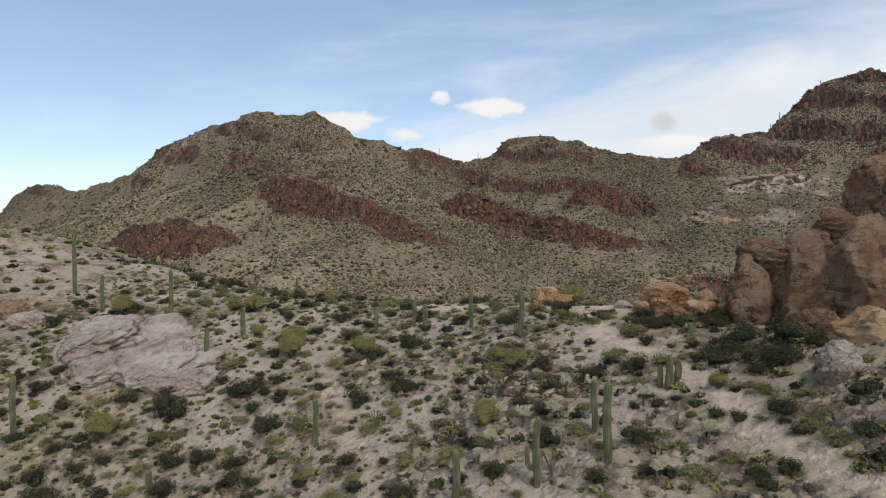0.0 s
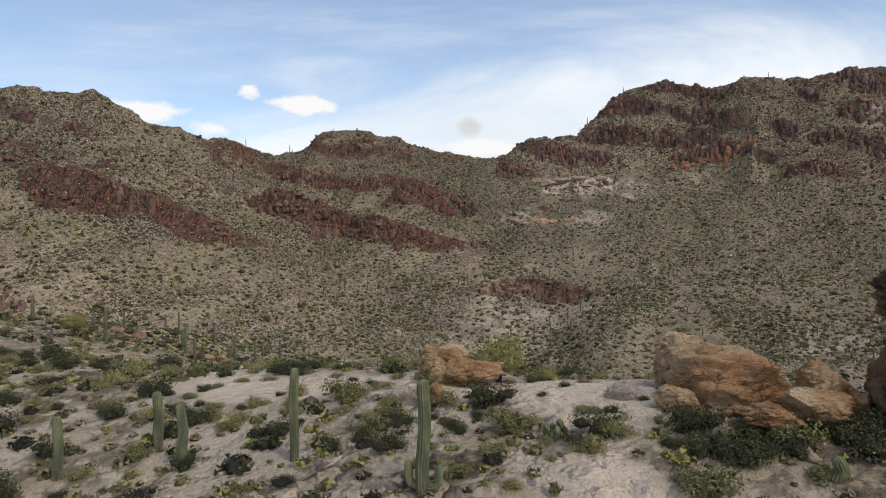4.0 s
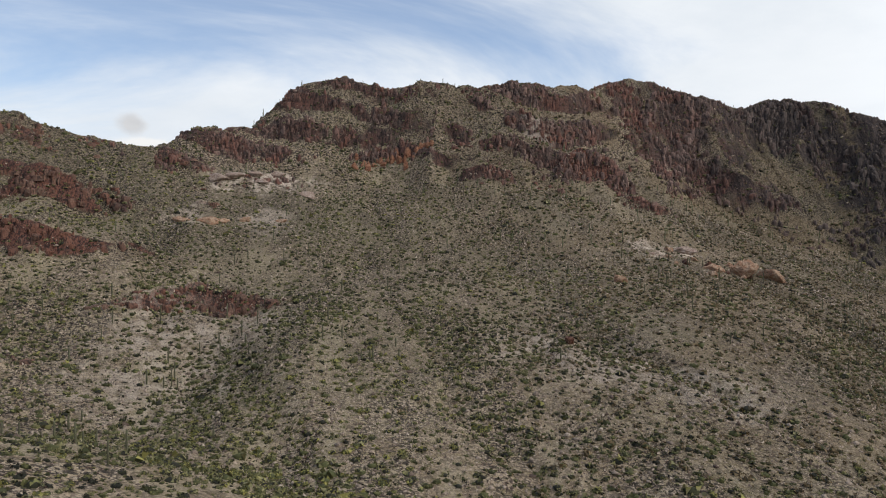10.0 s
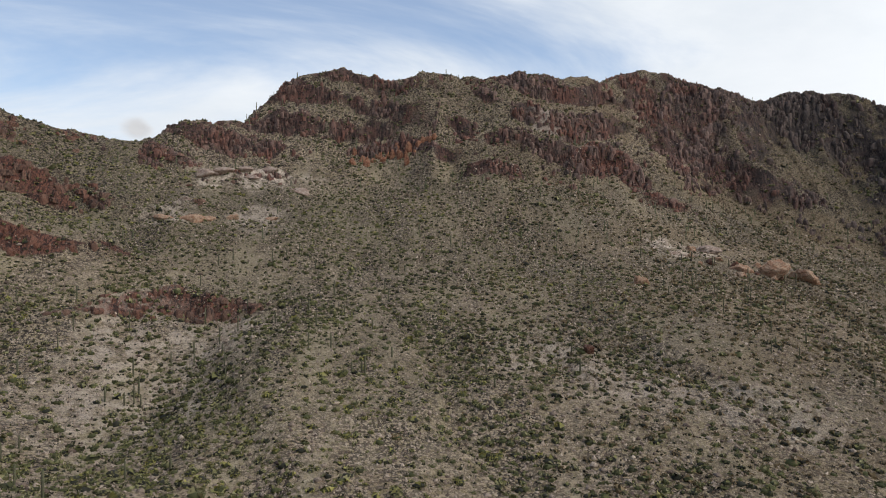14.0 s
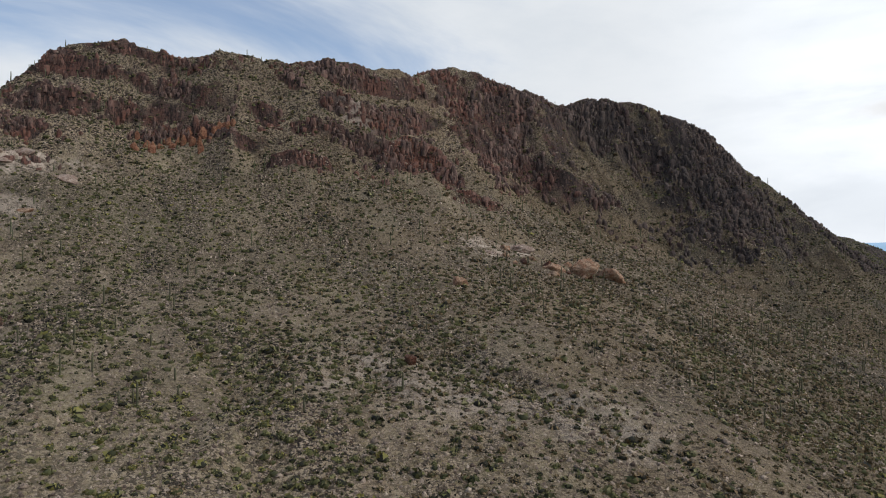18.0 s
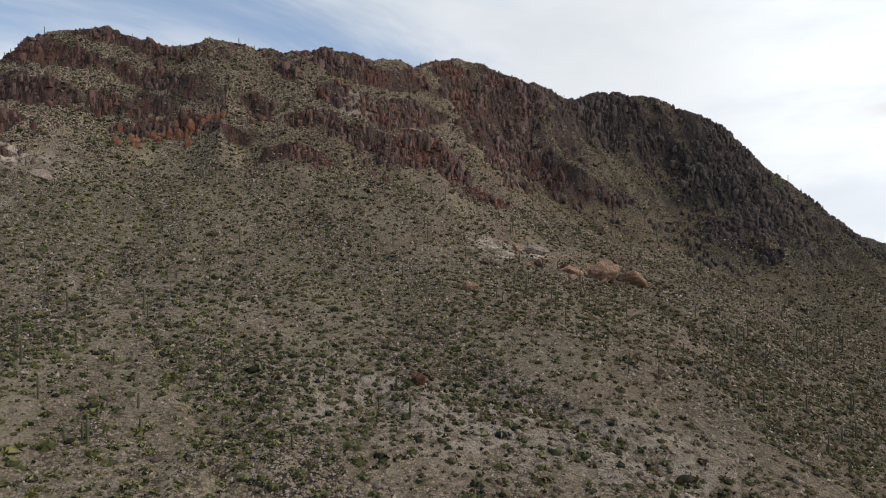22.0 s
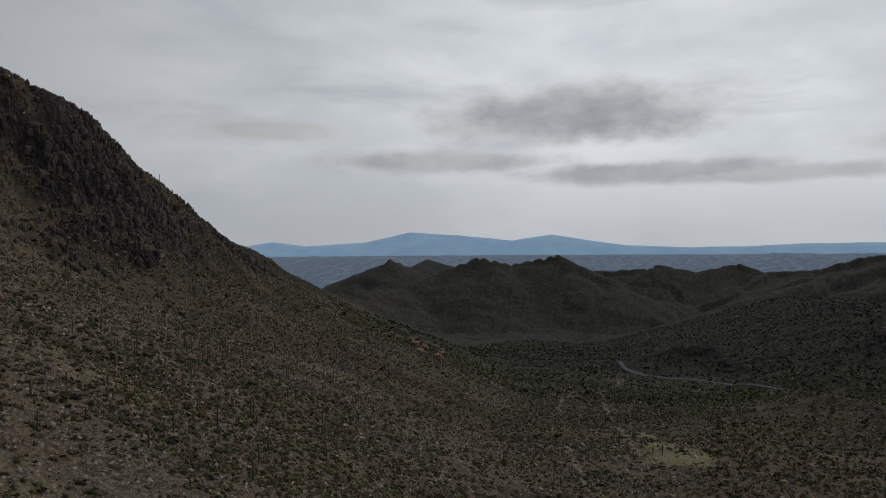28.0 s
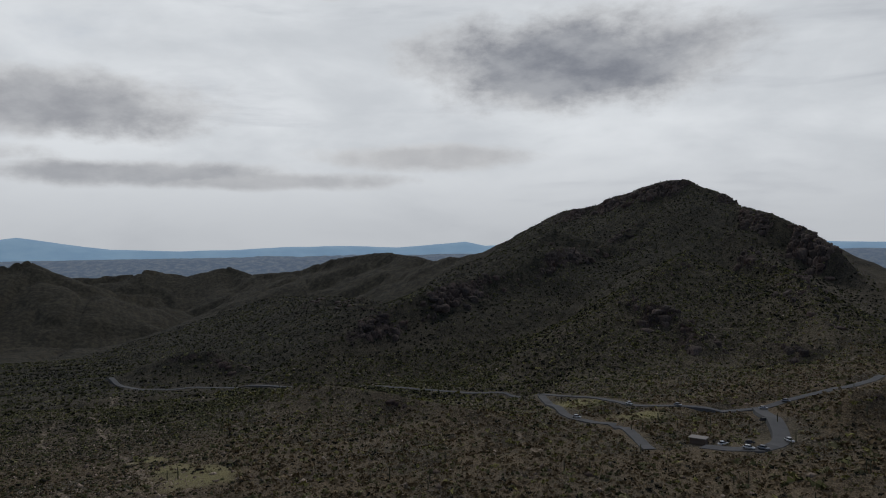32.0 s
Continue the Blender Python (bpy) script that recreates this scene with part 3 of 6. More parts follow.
def ground_masks(x, y):
    pale = np.zeros(np.shape(x))
    for px, py, r, amount in PALE:
        d = np.hypot(x - px, y - py) / r
        pale = np.maximum(pale, amount * smoothstep(1.25, 0.35, d + 0.45 * fbm(x, y, r * 0.6, 3, 43)))
    trail = np.maximum(way_mask(x, y, TRAIL, 0.42, 0.35), 0.8 * way_mask(x, y, TRAIL_WEST, 0.3, 0.35))
    # the sandy top of the saddle
    trail = np.maximum(trail, 0.85 * smoothstep(1.0, 0.5, np.hypot((x - 1.0) / 6.0, (y + 8.7) / 3.2) + 0.5 * fbm(x, y, 3.5, 3, 45)))
    trail = np.maximum(trail, 0.75 * smoothstep(1.0, 0.5, np.hypot((x + 9.7) / 8, (y + 9.4) / 3.2) + 0.6 * fbm(x, y, 3.5, 3, 47)))
    for line in (TRAIL_VALLEY, TRAIL_WASH, TRAIL_FOOT, TRAIL_LOT):
        trail = np.maximum(trail, 0.26 * way_mask(x, y, line, 0.6, 0.9))
    meadow = np.zeros(np.shape(x))
    for px, py, r in MEADOW:
        meadow = np.maximum(meadow, smoothstep(1.25, 0.4, np.hypot(x - px, y - py) / r + 0.5 * fbm(x, y, r * 0.6, 3, 44)))
    return pale, trail, meadow


def scrub_and_shade(x, y):
    """How far dry grass and low scrub close over the soil: the eastern valley is greener than the western slopes, and
    its extra darkness stands in for cloud shadow.
    """
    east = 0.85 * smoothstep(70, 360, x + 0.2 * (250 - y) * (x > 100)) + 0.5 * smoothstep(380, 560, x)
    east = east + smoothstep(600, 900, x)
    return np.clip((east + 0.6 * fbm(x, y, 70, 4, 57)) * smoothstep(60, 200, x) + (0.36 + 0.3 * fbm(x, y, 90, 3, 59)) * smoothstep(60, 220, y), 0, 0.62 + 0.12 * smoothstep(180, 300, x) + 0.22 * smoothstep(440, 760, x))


def ground_height(x, y):
    z, cliff = relief(x, y)
    pale, trail, meadow = ground_masks(x, y)
    return z, {"rust": RUST[np.shape(x)], "stony": STONY[np.shape(x)], "cliff": cliff, "pale": pale, "meadow": meadow, "trail": trail, "cover": scrub_and_shade(x, y)}


ground = new("ground", grid_mesh("ground", GX, GY, ground_height))
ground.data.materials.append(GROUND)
tagged(ground, "dry rocky desert mountainside with tan soil and rust-red cliffs", "ground", kind="structure")


def on_ground(x, y, *keys):
    """What the ground sheet holds at places: height, cliff, pale, trail or cover."""
    xs, ys = np.array(GX), np.array(GY)
    i = np.clip(np.searchsorted(xs, x) - 1, 0, len(xs) - 2)
    j = np.clip(np.searchsorted(ys, y) - 1, 0, len(ys) - 2)
    u, v = (x - xs[i]) / (xs[i + 1] - xs[i]), (y - ys[j]) / (ys[j + 1] - ys[j])
    out = []
    for key in keys:
        f = FIELD[key]
        out.append((f[j, i] * (1 - u) + f[j, i + 1] * u) * (1 - v) + (f[j + 1, i] * (1 - u) + f[j + 1, i + 1] * u) * v)
    return out if len(out) > 1 else out[0]


def road_mask(x, y):
    return np.maximum(way_mask(x, y, ROAD, 5.5, 1.0), np.maximum(way_mask(x, y, SPUR_ROAD, 5, 1.0), way_mask(x, y, LOT_ROAD, 7, 1.0)))


# ---- plants and stones ----
def leaf_material(name, tones, rough=0.8):
    m, n, shader = surface(name, rough)
    tone = attribute(n, "tone")
    colour = tones[0]
    for k, c in enumerate(tones[1:]):
        colour = n.mix(n.ramp(tone, (k + 0.75) / len(tones), (k + 1.25) / len(tones)), colour, c)
    pos = n.add("ShaderNodeNewGeometry")
    vary = n.add("ShaderNodeMath", operation="MULTIPLY_ADD", ins={0: pos.outputs["Random Per Island"], 1: 0.7, 2: 0.65}).outputs[0]
    colour = n.mix(1.0, colour, n.add("ShaderNodeCombineColor", ins={0: vary, 1: vary, 2: vary}).outputs[0], "MULTIPLY")
    n.tree.links.new(colour, shader.inputs["Base Color"])
    return m


SCRUB = leaf_material("desert_scrub", [(0.026, 0.025, 0.016, 1), (0.066, 0.068, 0.026, 1), (0.142, 0.135, 0.050, 1), (0.205, 0.185, 0.088, 1), (0.235, 0.212, 0.062, 1), (0.23, 0.19, 0.14, 1), (0.17, 0.12, 0.062, 1)])


def stone_material(name, tones):
    m, n, shader = surface(name, 0.93)
    geo = n.add("ShaderNodeNewGeometry")
    pos = geo.outputs["Position"]
    island = geo.outputs["Random Per Island"]
    colour = n.mix(island, tones[0], tones[1])
    colour = n.mix(n.ramp(n.noise(pos, 1.7, 5.0, 0.65), 0.45, 0.65, 0, 0.75), colour, tones[2])
    n.tree.links.new(colour, shader.inputs["Base Color"])
    relief_bump(n, shader, n.noise(pos, 3.0, 6.0, 0.65), 0.7, 0.25)
    return m


RUBBLE = stone_material("rubble", [(0.10, 0.066, 0.05, 1), (0.52, 0.41, 0.305, 1), (0.06, 0.045, 0.038, 1)])


def soup(name, verts, faces, material, tone=None):
    """One mesh from arrays of triangles or quads."""
    mesh = bpy.data.meshes.new(name)
    mesh.vertices.add(len(verts))
    mesh.vertices.foreach_set("co", np.asarray(verts, np.float32).ravel())
    k = faces.shape[1]
    mesh.loops.add(faces.size)
    mesh.loops.foreach_set("vertex_index", faces.astype(np.int32).ravel())
    mesh.polygons.add(len(faces))
    mesh.polygons.foreach_set("loop_start", np.arange(0, faces.size, k, dtype=np.int32))
    if tone is not None:
        mesh.attributes.new("tone", "FLOAT", "POINT").data.foreach_set("value", np.asarray(tone, np.float32))
    mesh.materials.append(material)
    mesh.update()
    return mesh


def tufts(rng, centre, radius, clumps, size=0.75, squash=0.8):
    """Small triangular leaf clumps round each centre, in the upper part of an uneven dome."""
    n = len(centre)
    way = rng.normal(size=(n, clumps, 3))
    way[..., 2] = np.abs(way[..., 2]) * 0.9 + 0.05
    way /= np.linalg.norm(way, axis=-1, keepdims=True)
    out = rng.uniform(0.35, 1.0, (n, clumps, 1)) ** 0.6
    r = radius[:, None, None]
    mid = centre[:, None] + way * out * r * np.array([1, 1, squash])
    normal = way + 0.7 * rng.normal(size=way.shape)
    normal /= np.linalg.norm(normal, axis=-1, keepdims=True)
    side = np.cross(normal, rng.normal(size=way.shape))
    side /= np.linalg.norm(side, axis=-1, keepdims=True) + 1e-9
    other = np.cross(normal, side)
    s = size * r * rng.uniform(0.6, 1.2, (n, clumps, 1))
    corners = [mid + s * (np.cos(a) * side + np.sin(a) * other * 0.75) for a in (0.3, 2.4, 4.5)]
    verts = np.stack(corners, 2).reshape(-1, 3)
    return verts, np.arange(len(verts)).reshape(-1, 3)


def domes(rng, centre, radius):
    """The twiggy heart of each shrub: an uneven low dome, toned dark to paint its shade."""
    n, sides = len(centre), 5
    a = (np.arange(sides) / sides * 2 * np.pi)[None] + rng.uniform(0, 6.28, (n, 1))
    rings = []
    for wide, up in ((0.82, -0.25), (0.95, 0.32)):
        rr = radius[:, None] * wide * rng.uniform(0.75, 1.2, (n, sides))
        rings.append(np.stack([rr * np.cos(a), rr * np.sin(a), radius[:, None] * (up + 0.12 * rng.normal(size=(n, sides)))], -1))
    tip = np.stack([0.2 * radius * rng.normal(size=n), 0.2 * radius * rng.normal(size=n), 0.78 * radius], -1)
    verts = np.concatenate([*rings, tip[:, None]], 1) + centre[:, None]
    tri = [t for i in range(sides) for k in [(i + 1) % sides] for t in ((i, k, sides + k), (i, sides + k, sides + i), (sides + i, sides + k, 10))]
    return verts.reshape(-1, 3), (np.array(tri)[None] + 11 * np.arange(n)[:, None, None]).reshape(-1, 3)


def scatter(rng, x0, x1, y0, y1, step):
    gx, gy = np.meshgrid(np.arange(x0, x1, step), np.arange(y0, y1, step))
    gx = gx.ravel() + rng.uniform(-0.5, 0.5, gx.size) * step
    gy = gy.ravel() + rng.uniform(-0.5, 0.5, gy.size) * step
    return gx, gy


NEAR_ZONE = lambda x, y: (np.hypot((x + 8) / 42, (y + 16) / 24) < 1)


def gully_line(x, y):
    return smoothstep(0.25, 0.8, ridged(x + 0.25 * y, y * 0.25, 38, 2, 23))


def scrub(name, label, seed, box, step, clumps, sizes, share, away=None, tall=0.0, leaf=0.8, tones=(0.0, 1.0), gully=0.35, core=False):
    rng = np.random.default_rng(seed)
    x, y = scatter(rng, *box, step)
    keep = np.ones(len(x), bool)
    if away is not None:
        keep &= ~away(x, y)
    x, y = x[keep], y[keep]
    z, cliff, pale, trail, cover, meadow = on_ground(x, y, "height", "cliff", "pale", "trail", "cover", "meadow")
    road = road_mask(x, y) if box[1] > 150 else 0 * x
    grow = share + 0.6 * fbm(x, y, 30, 3, 51) + 0.3 * fbm(x, y, 9, 2, 53) - 0.12 * cliff - 1.2 * trail - 0.75 * meadow - 2 * road - (0.12 + 0.6 * (x > 220)) * pale + gully * gully_line(x, y) + 0.15 * cover
    keep = rng.uniform(0, 1, len(x)) < grow
    x, y, z = x[keep], y[keep], z[keep]
    r = sizes[0] + (sizes[1] - sizes[0]) * rng.uniform(0, 1, len(x)) ** 1.4
    big = rng.uniform(0, 1, len(x)) < tall
    r = np.where(big, r * 1.6, r)
    tone = np.clip(tones[0] + (tones[1] - tones[0]) * rng.uniform(0, 1, len(x)) + 0.2 * fbm(x, y, 60, 2, 55), 0, 0.999)
    tone = np.where(big, np.clip(0.28 + 0.36 * rng.uniform(0, 1, len(x)), 0, 0.8), tone)
    parched = rng.uniform(0, 1, len(x)) < 0.6 * smoothstep(-10, 130, x) * smoothstep(480, 330, x)
    tone = np.where(parched, 0.999, tone)
    spot = np.stack([x, y, z - 0.1 * r], -1)
    verts, faces = tufts(rng, spot, r, clumps, leaf)
    # leaf tone climbs with height, painting lit tops and dim undersides
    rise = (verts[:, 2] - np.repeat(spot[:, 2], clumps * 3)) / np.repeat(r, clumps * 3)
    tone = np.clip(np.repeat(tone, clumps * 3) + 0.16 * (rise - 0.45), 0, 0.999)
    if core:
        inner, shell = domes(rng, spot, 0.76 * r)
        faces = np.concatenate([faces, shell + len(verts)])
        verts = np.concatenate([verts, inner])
        # the hearts' dark tone stands in for shade inside the shrub
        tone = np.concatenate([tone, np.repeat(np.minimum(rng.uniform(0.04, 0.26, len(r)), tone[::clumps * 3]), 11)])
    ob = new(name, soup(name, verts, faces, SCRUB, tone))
    return tagged(ob, label, "desert shrubs", kind="stuff")


scrub("slope_shrubs", "rounded olive and grey-green shrubs dotted over the mountain slope", 1, (-120, 600, 120, 520), 2.7, 10, (0.5, 1.45), 0.60, tall=0.06, leaf=0.5, tones=(0.24, 0.60), gully=0.5, core=True)
scrub("lower_slope_shrubs", "rounded yellow-olive bushes on the lower slope", 25, (-110, 230, 115, 300), 3.3, 44, (0.65, 1.55), 0.42, leaf=0.24, tones=(0.36, 0.62), gully=0.6, core=True)
scrub("slope_tufts", "low dark and grey tufts between the shrubs of the slope", 21, (-120, 520, 120, 520), 1.6, 4, (0.25, 0.6), 0.55, leaf=0.9, tones=(0.0, 0.35))
scrub("western_slope_shrubs", "rounded grey-green shrubs on the western slopes", 2, (-400, -120, 60, 425), 2.8, 9, (0.5, 1.4), 0.72, tall=0.07, leaf=0.6, tones=(0.22, 0.70), gully=0.45, core=True)
scrub("western_slope_tufts", "low dark tufts on the western slopes", 22, (-340, -120, 80, 425), 1.7, 4, (0.25, 0.6), 0.65, leaf=0.9, tones=(0.0, 0.35))
scrub("canyon_shrubs", "olive desert shrubs on the canyon side", 3, (-150, 30, -60, 120), 1.9, 26, (0.25, 0.95), 0.62, NEAR_ZONE, tall=0.06, leaf=0.36, tones=(0.05, 0.8), core=True)
scrub("saddle_scrub", "low grey and olive scrub covering the near ridge", 7, (-52, 34, -42, 10), 0.72, 26, (0.12, 0.36), 0.72, lambda x, y: ~NEAR_ZONE(x, y), leaf=0.4, tones=(0.3, 0.9), core=True)
scrub("creosote_scrub", "dark green rounded bushes dotted over the near ridge", 8, (-60, 34, -44, 6), 2.1, 70, (0.26, 0.62), 0.62, leaf=0.26, tones=(0.0, 0.26), core=True)
scrub("yellow_scrub", "yellow-green brittle bushes on the near ridge", 9, (-60, 34, -44, 6), 2.6, 60, (0.22, 0.55), 0.45, leaf=0.26, tones=(0.50, 0.72), core=True)
scrub("valley_shrubs", "dark low shrubs covering the valley floor", 4, (150, 640, -400, 120), 2.7, 9, (0.6, 1.8), 0.84, tall=0.06, leaf=0.6, tones=(0.0, 0.8))
scrub("far_valley_shrubs", "dark scrub covering the far valley side", 5, (480, 1150, -520, 420), 4.6, 5, (0.9, 2.2), 0.74, tones=(0.0, 0.4))
scrub("far_western_scrub", "pale scrub on a distant ridge", 6, (-660, -400, 100, 300), 3.4, 5, (0.6, 1.5), 0.7)


def octa(rng, x, y, z, r):
    """Broken stones: lopsided eight-sided blocks."""
    base = np.array([(1, 0, 0), (0, 1, 0), (-1, 0, 0), (0, -1, 0), (0, 0, 0.9), (0, 0, -0.7)], float)
    tri = np.array([(0, 1, 4), (1, 2, 4), (2, 3, 4), (3, 0, 4), (1, 0, 5), (2, 1, 5), (3, 2, 5), (0, 3, 5)])
    n = len(x)
    shape = base[None] * rng.uniform(0.55, 1.25, (n, 6, 3)) + rng.normal(scale=0.16, size=(n, 6, 3))
    turn = rng.uniform(0, 6.28, n)[:, None]
    sx = shape[..., 0] * np.cos(turn) - shape[..., 1] * np.sin(turn)
    sy = shape[..., 0] * np.sin(turn) + shape[..., 1] * np.cos(turn)
    verts = np.stack([sx, sy, shape[..., 2] * 0.75], -1) * r[:, None, None] + np.stack([x, y, z], -1)[:, None]
    faces = tri[None] + 6 * np.arange(n)[:, None, None]
    return verts.reshape(-1, 3), faces.reshape(-1, 3)


def rubble(name, label, seed, box, step, sizes, share):
    rng = np.random.default_rng(seed)
    x, y = scatter(rng, *box, step)
    z, cliff, pale, trail = on_ground(x, y, "height", "cliff", "pale", "trail")
    road = road_mask(x, y) if box[1] > 150 else 0
    keep = rng.uniform(0, 1, len(x)) < share + 0.45 * fbm(x, y, 26, 3, 61) + 0.25 * pale + 0.2 * cliff - trail - 2 * road
    x, y, z = x[keep], y[keep], z[keep]
    r = sizes[0] + (sizes[1] - sizes[0]) * rng.uniform(0, 1, len(x)) ** 3
    verts, faces = octa(rng, x, y, z, r)
    return tagged(new(name, soup(name, verts, faces, RUBBLE)), label, "rubble", kind="stuff")


def pebbles(name, label, seed, box, step, sizes, share):
    """Small stones, half sunk: four-sided broken tops."""
    rng = np.random.default_rng(seed)
    x, y = scatter(rng, *box, step)
    z, cliff, pale, trail = on_ground(x, y, "height", "cliff", "pale", "trail")
    keep = rng.uniform(0, 1, len(x)) < share + 0.5 * fbm(x, y, 24, 3, 63) + 0.2 * pale - trail
    x, y, z = x[keep], y[keep], z[keep]
    r = sizes[0] + (sizes[1] - sizes[0]) * rng.uniform(0, 1, len(x)) ** 2
    n = len(x)
    base = np.array([(1, 0, -0.5), (0, 1, -0.5), (-1, 0, -0.5), (0, -1, -0.5), (0, 0, 0.75)], float)
    verts = (base[None] * rng.uniform(0.6, 1.3, (n, 5, 3)) + rng.normal(scale=0.25, size=(n, 5, 3))) * r[:, None, None] + np.stack([x, y, z], -1)[:, None]
    tri = np.array([(0, 1, 4), (1, 2, 4), (2, 3, 4), (3, 0, 4)])
    faces = tri[None] + 5 * np.arange(n)[:, None, None]
    return tagged(new(name, soup(name, verts.reshape(-1, 3), faces.reshape(-1, 3), RUBBLE)), label, "stones", kind="stuff")


rubble("slope_rubble", "broken brown and grey stones strewn over the slope", 11, (-330, 480, 130, 500), 2.6, (0.3, 1.2), 0.40)
pebbles("slope_stones", "small pale and brown stones covering the slope", 14, (-120, 330, 130, 420), 1.25, (0.2, 0.62), 0.72)
pebbles("western_stones", "small pale and brown stones covering the western slopes", 15, (-300, -120, 100, 390), 1.7, (0.2, 0.6), 0.55)
rubble("canyon_rubble", "grey broken stones on the canyon side", 12, (-110, 30, -50, 130), 1.7, (0.08, 0.5), 0.30)
rubble("valley_rubble", "brown stones strewn on the valley ridges", 13, (190, 640, -420, 200), 6.0, (0.5, 2.0), 0.2)


# ---- crags: jointed columns and blocks that break out of the cliffs ----
def crag_material(name, low, high, rust, dark):
    m, n, shader = surface(name, 0.93)
    geo = n.add("ShaderNodeNewGeometry")
    pos = geo.outputs["Position"]
    colour = n.mix(geo.outputs["Random Per Island"], low, high)
    colour = n.mix(n.ramp(n.noise(pos, 0.045, 4.0, 0.6), 0.45, 0.62, 0, 0.75), colour, rust)
    streak = n.noise(n.scaled(pos, 1.0, 1.0, 0.22), 0.8, 6.0, 0.68)
    colour = n.mix(n.ramp(streak, 0.48, 0.62, 0, 0.85), colour, dark)
    # greyer crags eastward, with the cloud shadow there put into their colour
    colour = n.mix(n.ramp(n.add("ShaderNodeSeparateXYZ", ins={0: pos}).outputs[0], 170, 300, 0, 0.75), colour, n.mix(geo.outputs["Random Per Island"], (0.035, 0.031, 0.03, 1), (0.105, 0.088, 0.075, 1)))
    lichen = n.noise(pos, 0.6, 6.0, 0.7)
    colour = n.mix(n.ramp(lichen, 0.56, 0.66, 0, 0.55), colour, (0.19, 0.165, 0.12, 1))
    n.tree.links.new(colour, shader.inputs["Base Color"])
    relief_bump(n, shader, n.math("ADD", streak, n.math("MULTIPLY", lichen, 0.7)), 1.0, 1.2)
    return m


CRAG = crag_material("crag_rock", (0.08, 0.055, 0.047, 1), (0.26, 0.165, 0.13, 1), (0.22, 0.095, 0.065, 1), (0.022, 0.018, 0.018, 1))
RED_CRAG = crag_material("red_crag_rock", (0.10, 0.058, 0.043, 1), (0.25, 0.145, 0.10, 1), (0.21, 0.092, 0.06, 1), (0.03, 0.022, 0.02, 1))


def crags(name, label, seed, box, step, wide, tall, mask, share, material, north=0.0):
    """Leaning five-sided columns with broken tops, sunk into the slope."""
    rng = np.random.default_rng(seed)
    x, y = scatter(rng, *box, step)
    z, cliff, rust = on_ground(x, y, "height", "cliff", "rust")
    zone = (cliff if mask == "cliff" else rust * smoothstep(0.1, 0.4, cliff))
    keep = rng.uniform(0, 1, len(x)) < zone * np.clip(share + 0.9 * fbm(x, y, 17, 3, 71), 0, 1)
    x, y, z = x[keep], y[keep], z[keep]
    n = len(x)
    crown = np.max([on_ground(x + a, y + b, "height") for a, b in ((6, 0), (-6, 0), (0, 6), (0, -6), (4, 4), (-4, 4))], 0)
    r = wide[0] + (wide[1] - wide[0]) * rng.uniform(0, 1, n) ** 2
    h = (tall[0] + (tall[1] - tall[0]) * rng.uniform(0, 1, n) ** 1.6) * np.clip(0.9 + 0.8 * fbm(x, y, 28, 2, 73), 0.5, 1.6)
    z = z - np.clip(z + 0.46 * h - 0.5 * (z + crown), 0, None)
    sides = 5
    a = (np.arange(sides) / sides * 2 * np.pi)[None] + rng.uniform(0, 6.28, (n, 1)) + rng.normal(scale=0.22, size=(n, sides))
    rings = []
    lean = rng.normal(scale=0.14, size=(n, 2))
    for level, scale in ((-0.9, 1.15), (-0.05, 1.08), (0.30, 0.92), (0.42, 0.52)):
        rr = r[:, None] * scale * rng.uniform(0.72, 1.2, (n, sides))
        zz = level * h[:, None] + rng.normal(scale=0.07, size=(n, sides)) * h[:, None] * (level > 0.2)
        rings.append(np.stack([x[:, None] + rr * np.cos(a) + lean[:, :1] * level * h[:, None], y[:, None] + rr * np.sin(a) + lean[:, 1:] * level * h[:, None], z[:, None] + zz], -1))
    verts = np.concatenate(rings, 1)
    quads = [(k * sides + i, k * sides + (i + 1) % sides, (k + 1) * sides + (i + 1) % sides, (k + 1) * sides + i) for k in range(3) for i in range(sides)]
    tri = [t for q in quads for t in ((q[0], q[1], q[2]), (q[0], q[2], q[3]))] + [(15, 16, 17), (15, 17, 18), (15, 18, 19)]
    faces = np.array(tri)[None] + 20 * np.arange(n)[:, None, None]
    return tagged(new(name, soup(name, verts.reshape(-1, 3), faces.reshape(-1, 3), material)), label, "rock crags", kind="stuff")


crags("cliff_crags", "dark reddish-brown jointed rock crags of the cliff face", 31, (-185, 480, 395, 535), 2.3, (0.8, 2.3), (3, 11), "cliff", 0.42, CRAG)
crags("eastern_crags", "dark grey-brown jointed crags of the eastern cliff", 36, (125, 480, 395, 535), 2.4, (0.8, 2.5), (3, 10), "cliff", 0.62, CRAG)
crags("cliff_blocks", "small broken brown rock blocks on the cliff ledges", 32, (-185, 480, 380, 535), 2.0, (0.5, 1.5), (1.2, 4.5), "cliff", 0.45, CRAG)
crags("red_crags", "rust-red jointed rock outcrops on the western slopes", 33, (-320, -30, 90, 425), 2.2, (0.7, 2.4), (1.6, 5.5), "rust", 0.60, RED_CRAG)
crags("western_crags", "brown broken rock outcrops below the western ridge", 34, (-440, -150, 150, 420), 3.0, (0.9, 3.2), (1.5, 5.0), "cliff", 0.25, RED_CRAG)
crags("valley_crags", "dark brown rock outcrops on the eastern mountain", 35, (380, 1000, -520, 130), 4.0, (1.6, 6.0), (4, 15), "cliff", 0.70, CRAG)


# ---- helpers for things with parts ----
def mesh_of(name, bm, material):
    mesh = bpy.data.meshes.new(name)
    bm.to_mesh(mesh)
    bm.free()
    mesh.materials.append(material)
    return mesh


